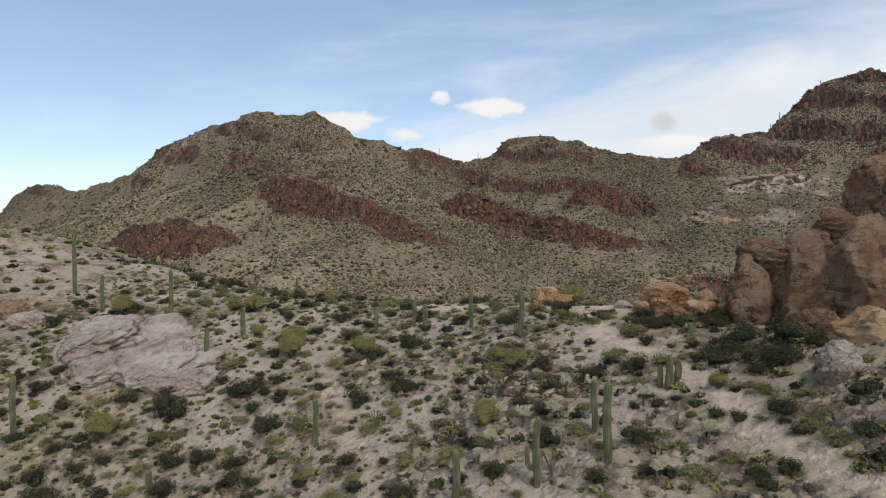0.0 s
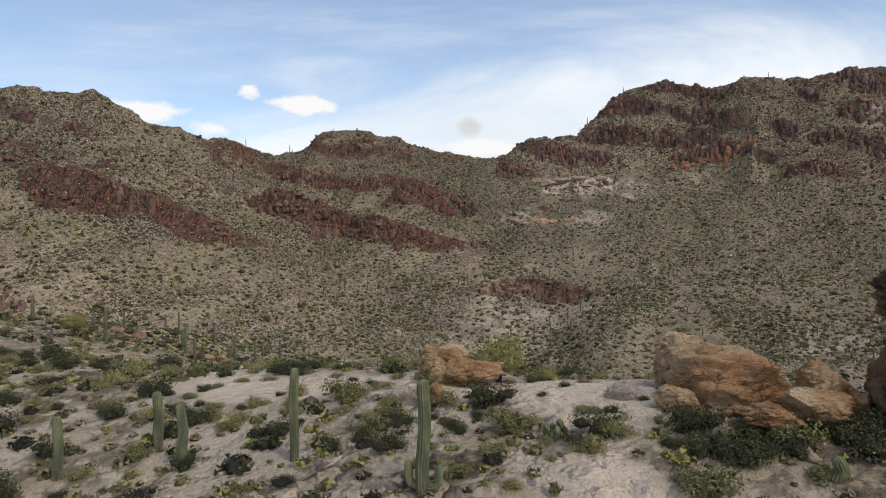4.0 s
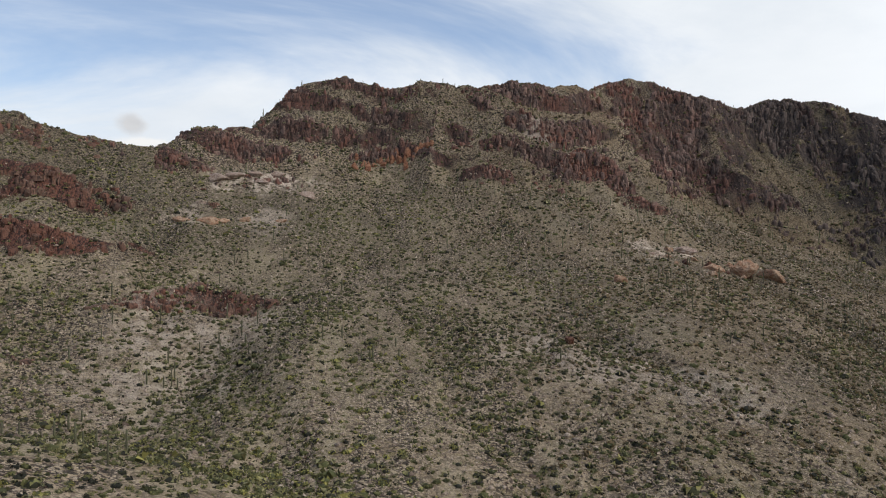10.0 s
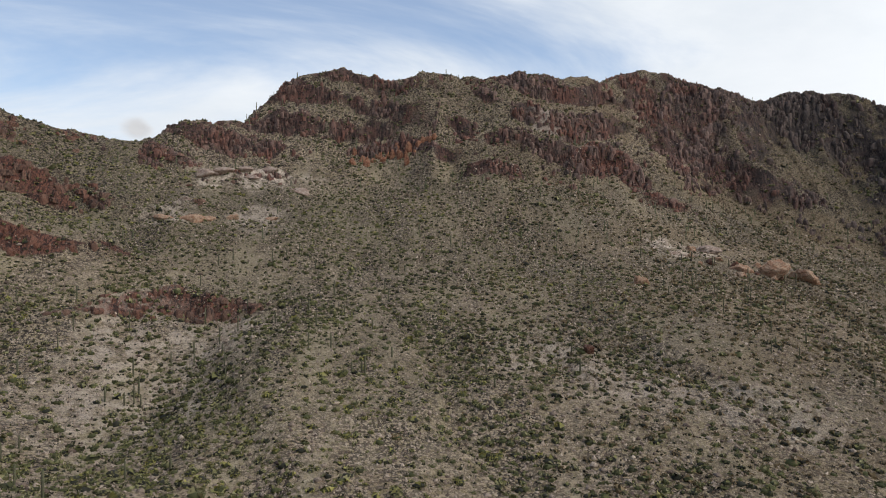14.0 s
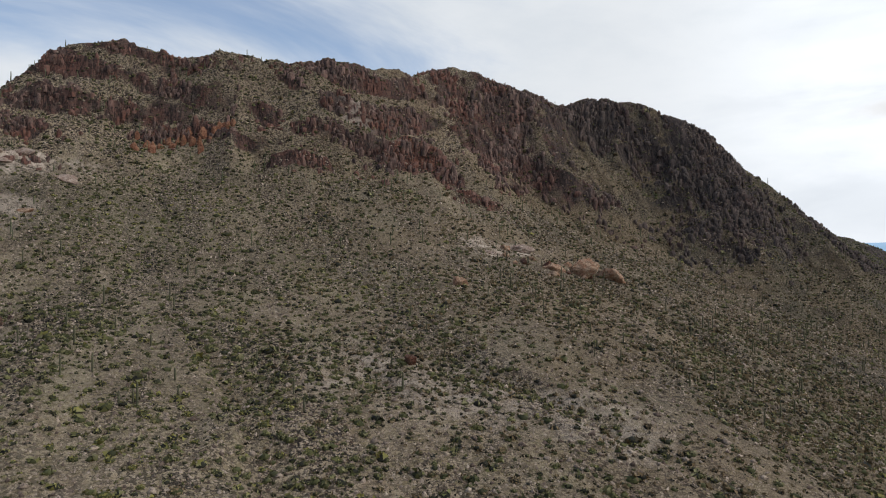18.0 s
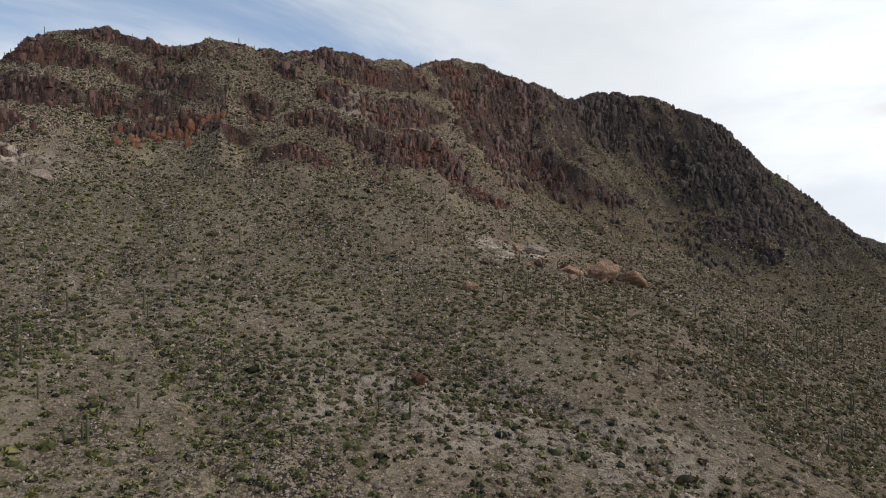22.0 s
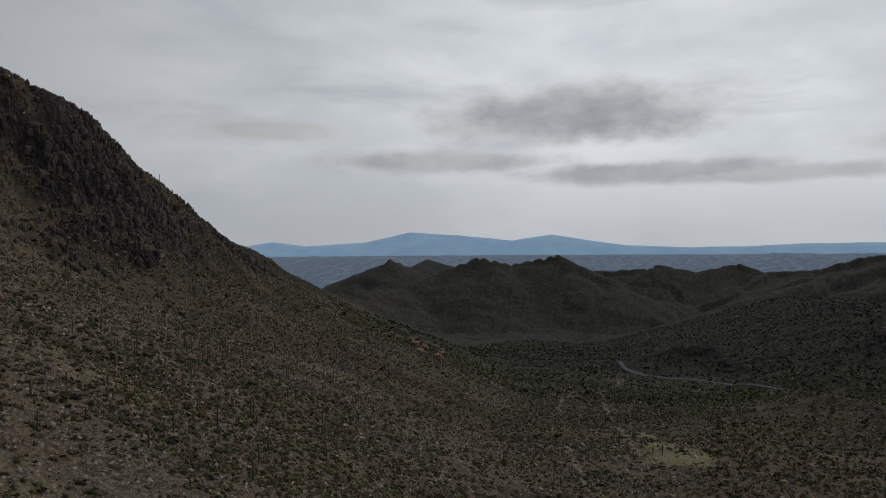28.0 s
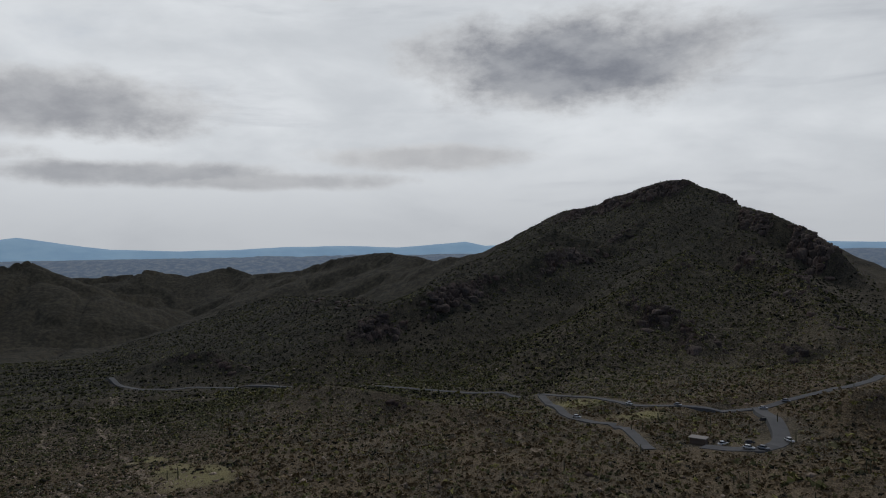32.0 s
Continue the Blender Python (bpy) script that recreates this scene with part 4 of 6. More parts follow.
def part(name, bm, material, parent, label=""):
    ob = new(name, mesh_of(name, bm, material) if isinstance(bm, bmesh.types.BMesh) else bm)
    ob.parent = parent
    if label:
        ob["label"] = label
    return ob


def height_at(x, y):
    return float(on_ground(np.array([float(x)]), np.array([float(y)]), "height")[0])


def smooth(bm):
    for f in bm.faces:
        f.smooth = True
    return bm


# ---- boulders ----
def boulder_material(name, pale, rust, dark):
    m, n, shader = surface(name, 0.92)
    pos = n.add("ShaderNodeTexCoord").outputs["Object"]
    shift = n.add("ShaderNodeObjectInfo").outputs["Random"]
    pos = n.add("ShaderNodeVectorMath", operation="ADD", ins={0: pos, 1: n.add("ShaderNodeCombineXYZ", ins={0: n.math("MULTIPLY", shift, 40.0), 1: 0.0, 2: 0.0}).outputs[0]}).outputs[0]
    colour = n.mix(n.ramp(n.noise(pos, 0.55, 5.0, 0.6), 0.4, 0.6), pale, rust)
    bands = n.noise(n.scaled(pos, 0.7, 0.5, 1.5), 1.0, 7.0, 0.68, 1.0)
    colour = n.mix(n.ramp(bands, 0.54, 0.64, 0, 0.8), colour, dark)
    colour = n.mix(n.ramp(n.noise(pos, 3.0, 6.0, 0.72), 0.5, 0.68, 0, 0.6), colour, pale)
    colour = n.mix(n.ramp(n.noise(pos, 1.3, 6.0, 0.7, 0.8), 0.56, 0.66, 0, 0.7), colour, dark)
    bent = n.add("ShaderNodeVectorMath", operation="ADD", ins={0: n.scaled(pos, 0.8, 0.8, 1.6), 1: n.add("ShaderNodeTexNoise", ins={"Vector": pos, "Scale": 1.2, "Detail": 5.0}).outputs["Color"]}).outputs[0]
    seam = n.add("ShaderNodeTexVoronoi", feature="DISTANCE_TO_EDGE", ins={"Vector": bent, "Scale": 1.1}).outputs["Distance"]
    split = n.math("MULTIPLY", n.ramp(seam, 0.022, 0.004), n.ramp(n.noise(pos, 0.7, 3.0), 0.46, 0.58, 0, 0.8))
    colour = n.mix(split, colour, n.mix(0.5, dark, (0.03, 0.022, 0.018, 1)))
    fleck = n.noise(n.scaled(pos, 1.0, 1.0, 2.6), 5.0, 6.0, 0.75, 0.6)
    colour = n.mix(n.ramp(fleck, 0.56, 0.68, 0, 0.55), colour, dark)
    n.tree.links.new(colour, shader.inputs["Base Color"])
    relief_bump(n, shader, n.math("ADD", n.math("ADD", bands, n.math("MULTIPLY", fleck, 0.9)), n.math("MULTIPLY", split, -0.6)), 1.0, 0.4)
    return m


ORANGE_ROCK = boulder_material("orange_rock", (0.78, 0.57, 0.35, 1), (0.60, 0.32, 0.15, 1), (0.30, 0.165, 0.085, 1))
BROWN_ROCK = boulder_material("brown_rock", (0.46, 0.315, 0.205, 1), (0.36, 0.195, 0.115, 1), (0.10, 0.068, 0.052, 1))
PINK_ROCK = boulder_material("pink_rock", (0.72, 0.61, 0.52, 1), (0.56, 0.42, 0.33, 1), (0.34, 0.26, 0.205, 1))
RUST_ROCK = boulder_material("rust_rock", (0.33, 0.165, 0.095, 1), (0.26, 0.108, 0.06, 1), (0.075, 0.042, 0.032, 1))
SLAB_ROCK = boulder_material("slab_rock", (0.44, 0.345, 0.275, 1), (0.34, 0.235, 0.175, 1), (0.17, 0.12, 0.095, 1))
RED_ROCK = boulder_material("red_rock", (0.15, 0.09, 0.065, 1), (0.15, 0.06, 0.035, 1), (0.04, 0.028, 0.022, 1))


def boulder_mesh(name, seed, size, material, planes=13, detail=4):
    """A weathered block: a ball cut by joint planes, then roughened, pitted and cracked."""
    rng = random.Random(seed)
    bm = bmesh.new()
    bmesh.ops.create_icosphere(bm, subdivisions=detail, radius=1)
    cuts = []
    for _ in range(planes):
        v = Vector((rng.uniform(-1, 1), rng.uniform(-1, 1), rng.uniform(-0.4, 0.7))).normalized()
        cuts.append((v, rng.uniform(0.58, 0.84) if detail > 4 else rng.uniform(0.46, 0.78)))
    jog = Vector((rng.uniform(-50, 50), rng.uniform(-50, 50), rng.uniform(-50, 50)))
    scale = (size[0] * size[1] * size[2]) ** (1 / 3)
    for v in bm.verts:
        p = v.co.copy()
        for normal, d in cuts:
            over = p.dot(normal) - d
            if over > 0:
                p -= normal * over * 0.94
        p *= 1.12
        way = p.normalized()
        p += way * (0.11 * noise.fractal(p * 1.5 + jog, 0.9, 2.1, 4) + 0.07 * noise.fractal(p * 5 + jog, 0.6, 2.1, 5))
        ledge = noise.noise(Vector((p.x * 0.8, p.y * 0.8, p.z * 3.0)) + jog)
        p += way * 0.035 * (1 if ledge > 0.1 else -0.4)
        strata = noise.noise(Vector((p.x * 1.4 + p.z * 2.2, p.y * 1.6, p.z * 7.0 - p.x * 2.4)) + jog)
        p += way * 0.05 * max(-0.6, min(0.6, strata * 3))
        edges = noise.voronoi(Vector((p.x * 1.1 + 0.3 * p.z, p.y * 1.1, p.z * 1.7)) + jog)[0]
        p *= 1 - 0.05 * max(0.0, 1 - (edges[1] - edges[0]) / 0.05)
        crack = abs(noise.noise(p * 1.7 + jog))
        p *= 1 - 0.15 * max(0.0, 1 - crack / 0.05)
        crack = abs(noise.noise(Vector((p.x * 3.2, p.y * 3.2, p.z * 1.2)) - jog))
        p *= 1 - 0.06 * max(0.0, 1 - crack / 0.06)
        v.co = Vector((p.x * size[0], p.y * size[1], p.z * size[2]))
    return mesh_of(name, smooth(bm), material)


def boulder(name, seed, x, y, z, size, material, label, turn=0.0, tip=0.0, group="", detail=4):
    ob = new(name, boulder_mesh(name, seed, size, material, detail=detail))
    ob.matrix_world = pose(x, y, z, tip, 0, turn)
    return tagged(ob, label, "boulder", group)


boulder("boulder", 31, 6.10, -8.12, -1.96, (0.92, 0.82, 0.87), ORANGE_ROCK, "orange rounded boulder weathered in bands on the sandy ridge", -1, 0, "orange boulders on the saddle", detail=5)
boulder("boulder", 32, 7.65, -9.67, -2.28, (1.79, 1.26, 1.04), ORANGE_ROCK, "long orange boulder with a smooth rounded back", -5, 0, "orange boulders on the saddle", detail=5)
boulder("boulder", 33, 6.21, -10.44, -2.79, (0.77, 0.61, 0.52), ORANGE_ROCK, "orange rounded boulder weathered in bands on the sandy ridge", -1, 0, "orange boulders on the saddle", detail=5)
boulder("boulder", 34, 4.63, -9.62, -2.94, (0.65, 0.58, 0.57), PINK_ROCK, "pale grey-pink boulder at the edge of the sand", 3, 0, "orange boulders on the saddle", detail=5)
boulder("boulder", 35, 10.09, -9.44, -2.08, (0.73, 0.66, 0.58), ORANGE_ROCK, "orange rounded boulder weathered in bands on the sandy ridge", -12, 0, "orange boulders on the saddle", detail=5)
boulder("boulder", 36, 9.86, -10.26, -2.54, (1.07, 0.85, 0.46), ORANGE_ROCK, "orange rounded boulder weathered in bands on the sandy ridge", -12, 0, "orange boulders on the saddle", detail=5)
boulder("boulder", 37, 8.68, -10.93, -2.81, (0.88, 0.70, 0.30), ORANGE_ROCK, "low flat slab of orange rock", -9, 0, "orange boulders on the saddle", detail=5)
boulder("boulder", 38, -2.66, -8.50, -2.42, (0.52, 0.52, 0.61), ORANGE_ROCK, "orange rounded boulder weathered in bands on the sandy ridge", 22, 0, "orange boulders on the saddle", detail=5)
boulder("boulder", 39, -1.97, -8.04, -2.36, (0.75, 0.67, 0.43), ORANGE_ROCK, "orange rounded boulder weathered in bands on the sandy ridge", 20, 0, "orange boulders on the saddle", detail=5)
boulder("boulder", 40, -1.51, -8.52, -2.73, (0.69, 0.62, 0.42), ORANGE_ROCK, "orange rounded boulder weathered in bands on the sandy ridge", 20, 0, "orange boulders on the saddle", detail=5)
boulder("boulder", 43, -0.81, -8.29, -2.68, (0.82, 0.60, 0.39), ORANGE_ROCK, "long orange block leaning on its neighbours", 14, 0, "orange boulders on the saddle", detail=5)
boulder("boulder", 44, -2.18, -8.89, -2.83, (0.43, 0.36, 0.43), ORANGE_ROCK, "orange block at the foot of the pile", 50, 0, "orange boulders on the saddle", detail=5)
boulder("boulder", 41, -1.27, -11.36, -2.93, (0.22, 0.22, 0.31), ORANGE_ROCK, "small orange stone on sand", 22, 0, "orange boulders on the saddle", detail=5)
boulder("boulder", 42, 2.75, -7.04, -3.28, (0.52, 0.47, 0.33), BROWN_ROCK, "brown boulder at the edge of the sandy saddle", 8, 0, "orange boulders on the saddle", detail=5)
boulder("boulder", 142, 12.55, -10.02, -2.03, (1.45, 1.4, 2.45), BROWN_ROCK, "tall brown rounded block at the corner of the rock tower", -6, 0, "rock tower beside the trail", detail=5)
boulder("boulder", 143, 13.56, -8.57, 0.75, (1.75, 1.5, 1.15), BROWN_ROCK, "round brown boulder perched on the rock tower", -9, 0, "rock tower beside the trail", detail=5)
boulder("boulder", 144, 14.20, -8.77, -2.10, (1.2, 1.2, 2.2), BROWN_ROCK, "brown weathered block wedged in the rock tower", -12, 0, "rock tower beside the trail", detail=5)
boulder("boulder", 145, 16.06, -9.85, -1.26, (2.05, 1.7, 3.2), BROWN_ROCK, "massive brown weathered block of the rock tower", -15, 0, "rock tower beside the trail", detail=5)
boulder("boulder", 146, 15.40, -6.20, 0.90, (2.0, 1.6, 1.5), BROWN_ROCK, "brown weathered block wedged in the rock tower", -18, 0, "rock tower beside the trail", detail=5)
boulder("boulder", 147, 16.91, -2.84, 2.20, (1.9, 1.6, 1.6), BROWN_ROCK, "brown weathered block wedged in the rock tower", 19, 0, "rock tower beside the trail", detail=5)
boulder("boulder", 149, 18.88, -10.20, -0.64, (2.45, 2.0, 3.4), BROWN_ROCK, "massive dark brown block of the rock tower with deep joints", 13, 0, "rock tower beside the trail", detail=5)
boulder("boulder", 150, 19.05, -2.43, 4.20, (2.1, 1.9, 3.0), BROWN_ROCK, "brown weathered block wedged in the rock tower", 10, 0, "rock tower beside the trail", detail=5)
boulder("boulder", 151, 21.90, -6.88, 1.54, (2.9, 2.6, 4.6), BROWN_ROCK, "tallest brown block of the rock tower above the trail", 7, 0, "rock tower beside the trail", detail=5)
boulder("boulder", 152, 15.30, -8.30, -2.60, (1.6, 1.4, 2.0), BROWN_ROCK, "brown weathered block wedged in the rock tower", 4, 0, "rock tower beside the trail", detail=5)
boulder("boulder", 161, 19.86, -16.40, -2.70, (1.65, 1.3, 1.2), ORANGE_ROCK, "orange boulder at the foot of the rock tower", 6, 0, "rock tower beside the trail", detail=5)
boulder("boulder", 162, 17.21, -12.78, -3.00, (1.2, 1.0, 1.1), BROWN_ROCK, "brown block at the foot of the rock tower", 9, 0, "rock tower beside the trail", detail=5)
boulder("boulder", 163, 11.0, -9.6, -2.75, (0.7, 0.6, 0.6), ORANGE_ROCK, "small orange block between the boulders and the tower", 30, 0, "rock tower beside the trail", detail=4)
boulder("boulder", 164, 19.03, -20.20, -3.76, (1.0, 0.85, 1.0), PINK_ROCK, "pale boulder beside the trail", 8, 0, "rock tower beside the trail", detail=5)
boulder("boulder", 71, -34.2, -25.6, height_at(-34.2, -25.6) - 0.1, (5.2, 4.4, 1.5), PINK_ROCK, "broad slab of pale pink bedrock bared on the slope", -6, 19, "bedrock slabs", detail=5)
boulder("boulder", 72, -25.6, -26.4, height_at(-25.6, -26.4) - 0.1, (6.4, 4.0, 1.4), PINK_ROCK, "broad slab of pale pink bedrock bared on the slope", 4, 19, "bedrock slabs", detail=5)
boulder("boulder", 73, -29.8, -23.6, height_at(-29.8, -23.6) - 0.1, (5.2, 3.2, 1.2), PINK_ROCK, "broad slab of pale pink bedrock bared on the slope", 8, 19, "bedrock slabs", detail=5)
boulder("boulder", 70, -28.6, -29.0, height_at(-28.6, -29.0) - 0.1, (4.4, 2.4, 1.1), PINK_ROCK, "broad slab of pale pink bedrock bared on the slope", -4, 19, "bedrock slabs", detail=5)
boulder("boulder", 69, -21.0, -27.2, height_at(-21.0, -27.2) - 0.1, (3.4, 2.4, 1.0), PINK_ROCK, "broad slab of pale pink bedrock bared on the slope", 12, 19, "bedrock slabs", detail=5)
boulder("boulder", 74, -28.60, -31.00, -10.12, (2.14, 1.71, 1.07), BROWN_ROCK, "grey-brown boulder half sunk in the slope", 65, 0, "bedrock slabs", detail=5)
boulder("boulder", 75, -45.90, -28.10, -5.23, (1.81, 1.45, 1.26), BROWN_ROCK, "dark boulder on the western slope", 69, 0, "bedrock slabs", detail=5)
boulder("boulder", 76, -41.20, -20.60, -4.96, (4.15, 2.91, 0.75), BROWN_ROCK, "brown ledge along the top of the pale slab", 62, 0, "bedrock slabs", detail=5)
boulder("boulder", 77, -5.60, -27.00, -11.59, (1.48, 1.18, 0.69), BROWN_ROCK, "brown boulder low on the slope", 46, 0, "bedrock slabs", detail=5)
boulder("boulder", 78, -2.70, -25.10, -10.32, (0.45, 0.36, 0.41), ORANGE_ROCK, "small orange boulder low on the slope", 41, 0, "bedrock slabs", detail=5)
boulder("boulder", 79, -43.00, -27.70, -6.05, (2.33, 1.86, 1.22), PINK_ROCK, "pale broken ledge on the western slope", 68, 0, "bedrock slabs", detail=5)
boulder("boulder", 80, 159.20, 322.10, -11.40, (7.0, 5.5, 5.4), BROWN_ROCK, "large red boulder high on the slope", -31, 0, "red boulders on the slope", detail=4)
boulder("boulder", 81, 146.80, 323.50, -11.20, (4.4, 3.6, 3.6), BROWN_ROCK, "large red boulder high on the slope", -29, 0, "red boulders on the slope", detail=4)
boulder("boulder", 82, 173.70, 321.40, -14.00, (7.0, 4.6, 3.6), BROWN_ROCK, "brown boulder below the red ones", -33, 0, "red boulders on the slope", detail=4)
boulder("boulder", 83, 55.20, 228.20, -30.60, (2.0, 1.6, 2.1), RED_ROCK, "dark red rock standing out of the slope", -17, 0, "red boulders on the slope", detail=4)
boulder("boulder", 87, 91.50, 290.80, -14.21, (3.11, 2.49, 2.86), BROWN_ROCK, "brown rock on the slope", -21, 0, "red boulders on the slope", detail=4)
boulder("boulder", 88, 141.20, 347.20, -2.60, (8.0, 5.0, 2.6), SLAB_ROCK, "pale grey slab on the slope", -26, 0, "red boulders on the slope", detail=4)
boulder("boulder", 89, 121.90, 338.50, -4.60, (7.0, 4.4, 2.2), SLAB_ROCK, "pale grey slab on the slope", -23, 0, "red boulders on the slope", detail=4)
block_dice = random.Random(77)
for k in range(14):
    bx, by = ((-74, 398), (-92, 390), (-58, 404), (-98, 348), (-62, 354))[k % 5]
    bx, by, br = bx + block_dice.gauss(0, 6), by + block_dice.gauss(0, 4), block_dice.uniform(2.0, 4.6)
    boulder("boulder", 300 + k, bx, by, height_at(bx, by), (br * 1.7, br * 1.1, br * 0.55), SLAB_ROCK if k % 5 < 3 else BROWN_ROCK, "pale slab of bedrock below the saddle" if k % 5 < 3 else "brown rounded slab of bedrock on the slope",
            block_dice.uniform(-30, 10), 14, "bedrock below the saddle", detail=3)
for k in range(22):
    bx, by = -25 + 2.2 * k + block_dice.gauss(0, 0.8), 438 - 0.015 * (k - 8) ** 2 + block_dice.gauss(0, 2.2)
    br = block_dice.uniform(1.3, 2.5)
    boulder("boulder", 330 + k, bx, by, height_at(bx, by) + 0.1 * br, (br, br * 0.8, br * block_dice.uniform(1.3, 2.2)), RUST_ROCK, "rust-orange block of the crag at the foot of the cliff", block_dice.uniform(-40, 40), block_dice.uniform(-12, 12), "rust crag below the cliff", detail=3)
for k in range(9):
    bx, by = ((566, 352), (465, 294), (556, 343))[k % 3]
    bx, by, br = bx + block_dice.gauss(0, 9), by + block_dice.gauss(0, 7), block_dice.uniform(2.0, 4.5)
    boulder("boulder", 230 + k, bx, by, height_at(bx, by) + 0.1 * br, (br * 1.3, br, br * 0.8), BROWN_ROCK, "brown weathered outcrop on the valley side", block_dice.uniform(0, 360), 0, "pale outcrops in the valley", detail=3)
for k in range(12):
    bx, by = 150 + block_dice.gauss(0, 13), 326 + block_dice.gauss(0, 8)
    br = block_dice.uniform(1.1, 2.4)
    boulder("boulder", 200 + k, bx, by, height_at(bx, by) + 0.2 * br, (br * block_dice.uniform(1, 1.5), br, br * block_dice.uniform(0.7, 1.1)), (BROWN_ROCK, RED_ROCK, BROWN_ROCK)[k % 3],
            ("brown broken block on the slope", "dark red broken block on the slope", "brown broken block on the slope")[k % 3], block_dice.uniform(0, 360), 0, "red boulders on the slope", detail=4)
for k in range(26):
    along = k / 25
    bx = -60 + 15 * along + block_dice.gauss(0, 0.7) if k % 5 else -74 + block_dice.gauss(0, 4)
    by = 42.5 + 3 * along + block_dice.gauss(0, 0.9) if k % 5 else 49 + block_dice.gauss(0, 3)
    br = block_dice.uniform(0.45, 1.15)
    boulder("boulder", 260 + k, bx, by, height_at(bx, by) + 0.12 * br, (br * block_dice.uniform(1.1, 1.7), br, br * block_dice.uniform(0.55, 0.9)), (BROWN_ROCK, RED_ROCK)[k % 2],
            ("brown block of a broken ledge on the canyon spur", "dark red block of a broken ledge on the canyon spur")[k % 2], block_dice.uniform(-25, 25), block_dice.uniform(-20, 20), "ledges on the canyon spur", detail=3)

# ---- giant cacti ----
def cactus_material(name, deep, fresh):
    m, n, shader = surface(name, 0.75)
    pos = n.add("ShaderNodeTexCoord").outputs["Object"]
    colour = n.mix(n.ramp(n.noise(n.scaled(pos, 1, 1, 0.25), 5.0, 4.0), 0.4, 0.65), deep, fresh)
    z = n.add("ShaderNodeSeparateXYZ", ins={0: pos}).outputs[2]
    colour = n.mix(n.math("MULTIPLY", n.ramp(z, 0.7, 0.05), n.ramp(n.noise(pos, 8.0), 0.4, 0.6)), colour, (0.09, 0.075, 0.05, 1))
    n.tree.links.new(colour, shader.inputs["Base Color"])
    relief_bump(n, shader, n.noise(n.scaled(pos, 30, 30, 6), 1.0, 3.0), 0.4, 0.03)
    return m


CACTUS = cactus_material("saguaro_skin", (0.095, 0.102, 0.055, 1), (0.18, 0.182, 0.096, 1))


def ribbed_tube(bm, points, radius, ribs=14, taper=0.85):
    """A fluted column along points, with a rounded tip."""
    rings = []
    n = ribs * 2
    count = len(points)
    for k, p in enumerate(points):
        p = Vector(p)
        ahead = (Vector(points[min(k + 1, count - 1)]) - Vector(points[max(k - 1, 0)])).normalized()
        side = ahead.cross(Vector((0.02, 1, 0.05))).normalized()
        other = ahead.cross(side)
        s = k / (count - 1)
        r = radius * (0.80 + 0.20 * min(1.0, s * 4)) * (1 - (1 - taper) * s)
        rings.append([bm.verts.new(p + (side * math.cos(a) + other * math.sin(a)) * r * (1.0 if j % 2 else 0.84)) for j in range(n) for a in [2 * math.pi * j / n]])
    tip, ahead = Vector(points[-1]), (Vector(points[-1]) - Vector(points[-2])).normalized()
    end = radius * taper
    for lift, shrink in ((0.45, 0.88), (0.8, 0.58)):
        rings.append([bm.verts.new(tip + ahead * end * lift + (v.co - tip) * shrink) for v in rings[count - 1]])
    cap = bm.verts.new(tip + ahead * end)
    for a, b in zip(rings, rings[1:]):
        for j in range(n):
            bm.faces.new((a[j], a[(j + 1) % n], b[(j + 1) % n], b[j]))
    for j in range(n):
        bm.faces.new((rings[-1][j], rings[-1][(j + 1) % n], cap))
    return bm


def saguaro(x, y, height, radius, arms=(), label="", group="saguaros on the near ridge", lean=0.0):
    """arms: (turn, start height, reach, rise)."""
    root = new("saguaro")
    root.matrix_world = pose(x, y, height_at(x, y) - 0.12, lean, lean * 0.6, (x * 37 + y * 11) % 360)
    rng = random.Random(int(x * 91 + y * 17))
    line = [(0.05 * radius * math.sin(k * 0.9) * 3, 0.04 * math.sin(k * 0.7 + x), height * k / 8) for k in range(9)]
    part("trunk", ribbed_tube(bmesh.new(), line, radius), CACTUS, root)
    for turn, start, reach, rise in arms:
        c, s = math.cos(radians(turn)), math.sin(radians(turn))
        bend = [(0.3, 0.0), (0.6, 0.03), (0.85, 0.10), (1.0, 0.28), (1.03, 0.55), (1.05, 1.0)]
        pts = [(c * reach * u, s * reach * u, start + rise * v) for u, v in bend]
        part("arm", ribbed_tube(bmesh.new(), pts, radius * 0.66, 11), CACTUS, root)
    return tagged(root, label or "tall green ribbed saguaro cactus standing among shrubs", "cactus", group)


saguaro(10.7, -25.8, 3.57, 0.21, label="thick light-green saguaro with no arms near the trail")
saguaro(9.2, -24.0, 2.52, 0.17)
saguaro(8.2, -27.8, 3.03, 0.18, arms=[(200, 0.9, 0.42, 0.9)], label="slim saguaro with one short arm")
saguaro(5.4, -30.1, 2.65, 0.19)
saguaro(11.5, -20.2, 1.68, 0.20)
saguaro(11.0, -20.1, 1.14, 0.16)
saguaro(-46.9, -22.3, 5.8, 0.22, label="tall slender saguaro on the stony western slope")
saguaro(-39.7, -23.2, 3.29, 0.20)
saguaro(-33.1, -20.4, 3.94, 0.20)
saguaro(-25.6, -36.2, 3.91, 0.20)
saguaro(-5.3, -28.7, 2.53, 0.18)
saguaro(-21.7, -24.5, 2.32, 0.20)
saguaro(-21.9, -21.1, 2.18, 0.20)
saguaro(-11.3, -35.1, 1.75, 0.20)
saguaro(0.2, -15.8, 3.00, 0.19, arms=[(0, 0.35, 0.38, 0.55), (180, 0.3, 0.40, 0.5)], label="saguaro with two short upturned arms on sandy ground")
saguaro(-4.3, -15.1, 2.75, 0.15, label="straight armless saguaro at the edge of the saddle")
saguaro(-7.8, -15.9, 1.91, 0.17)
saguaro(11.6, -19.2, 1.03, 0.20)
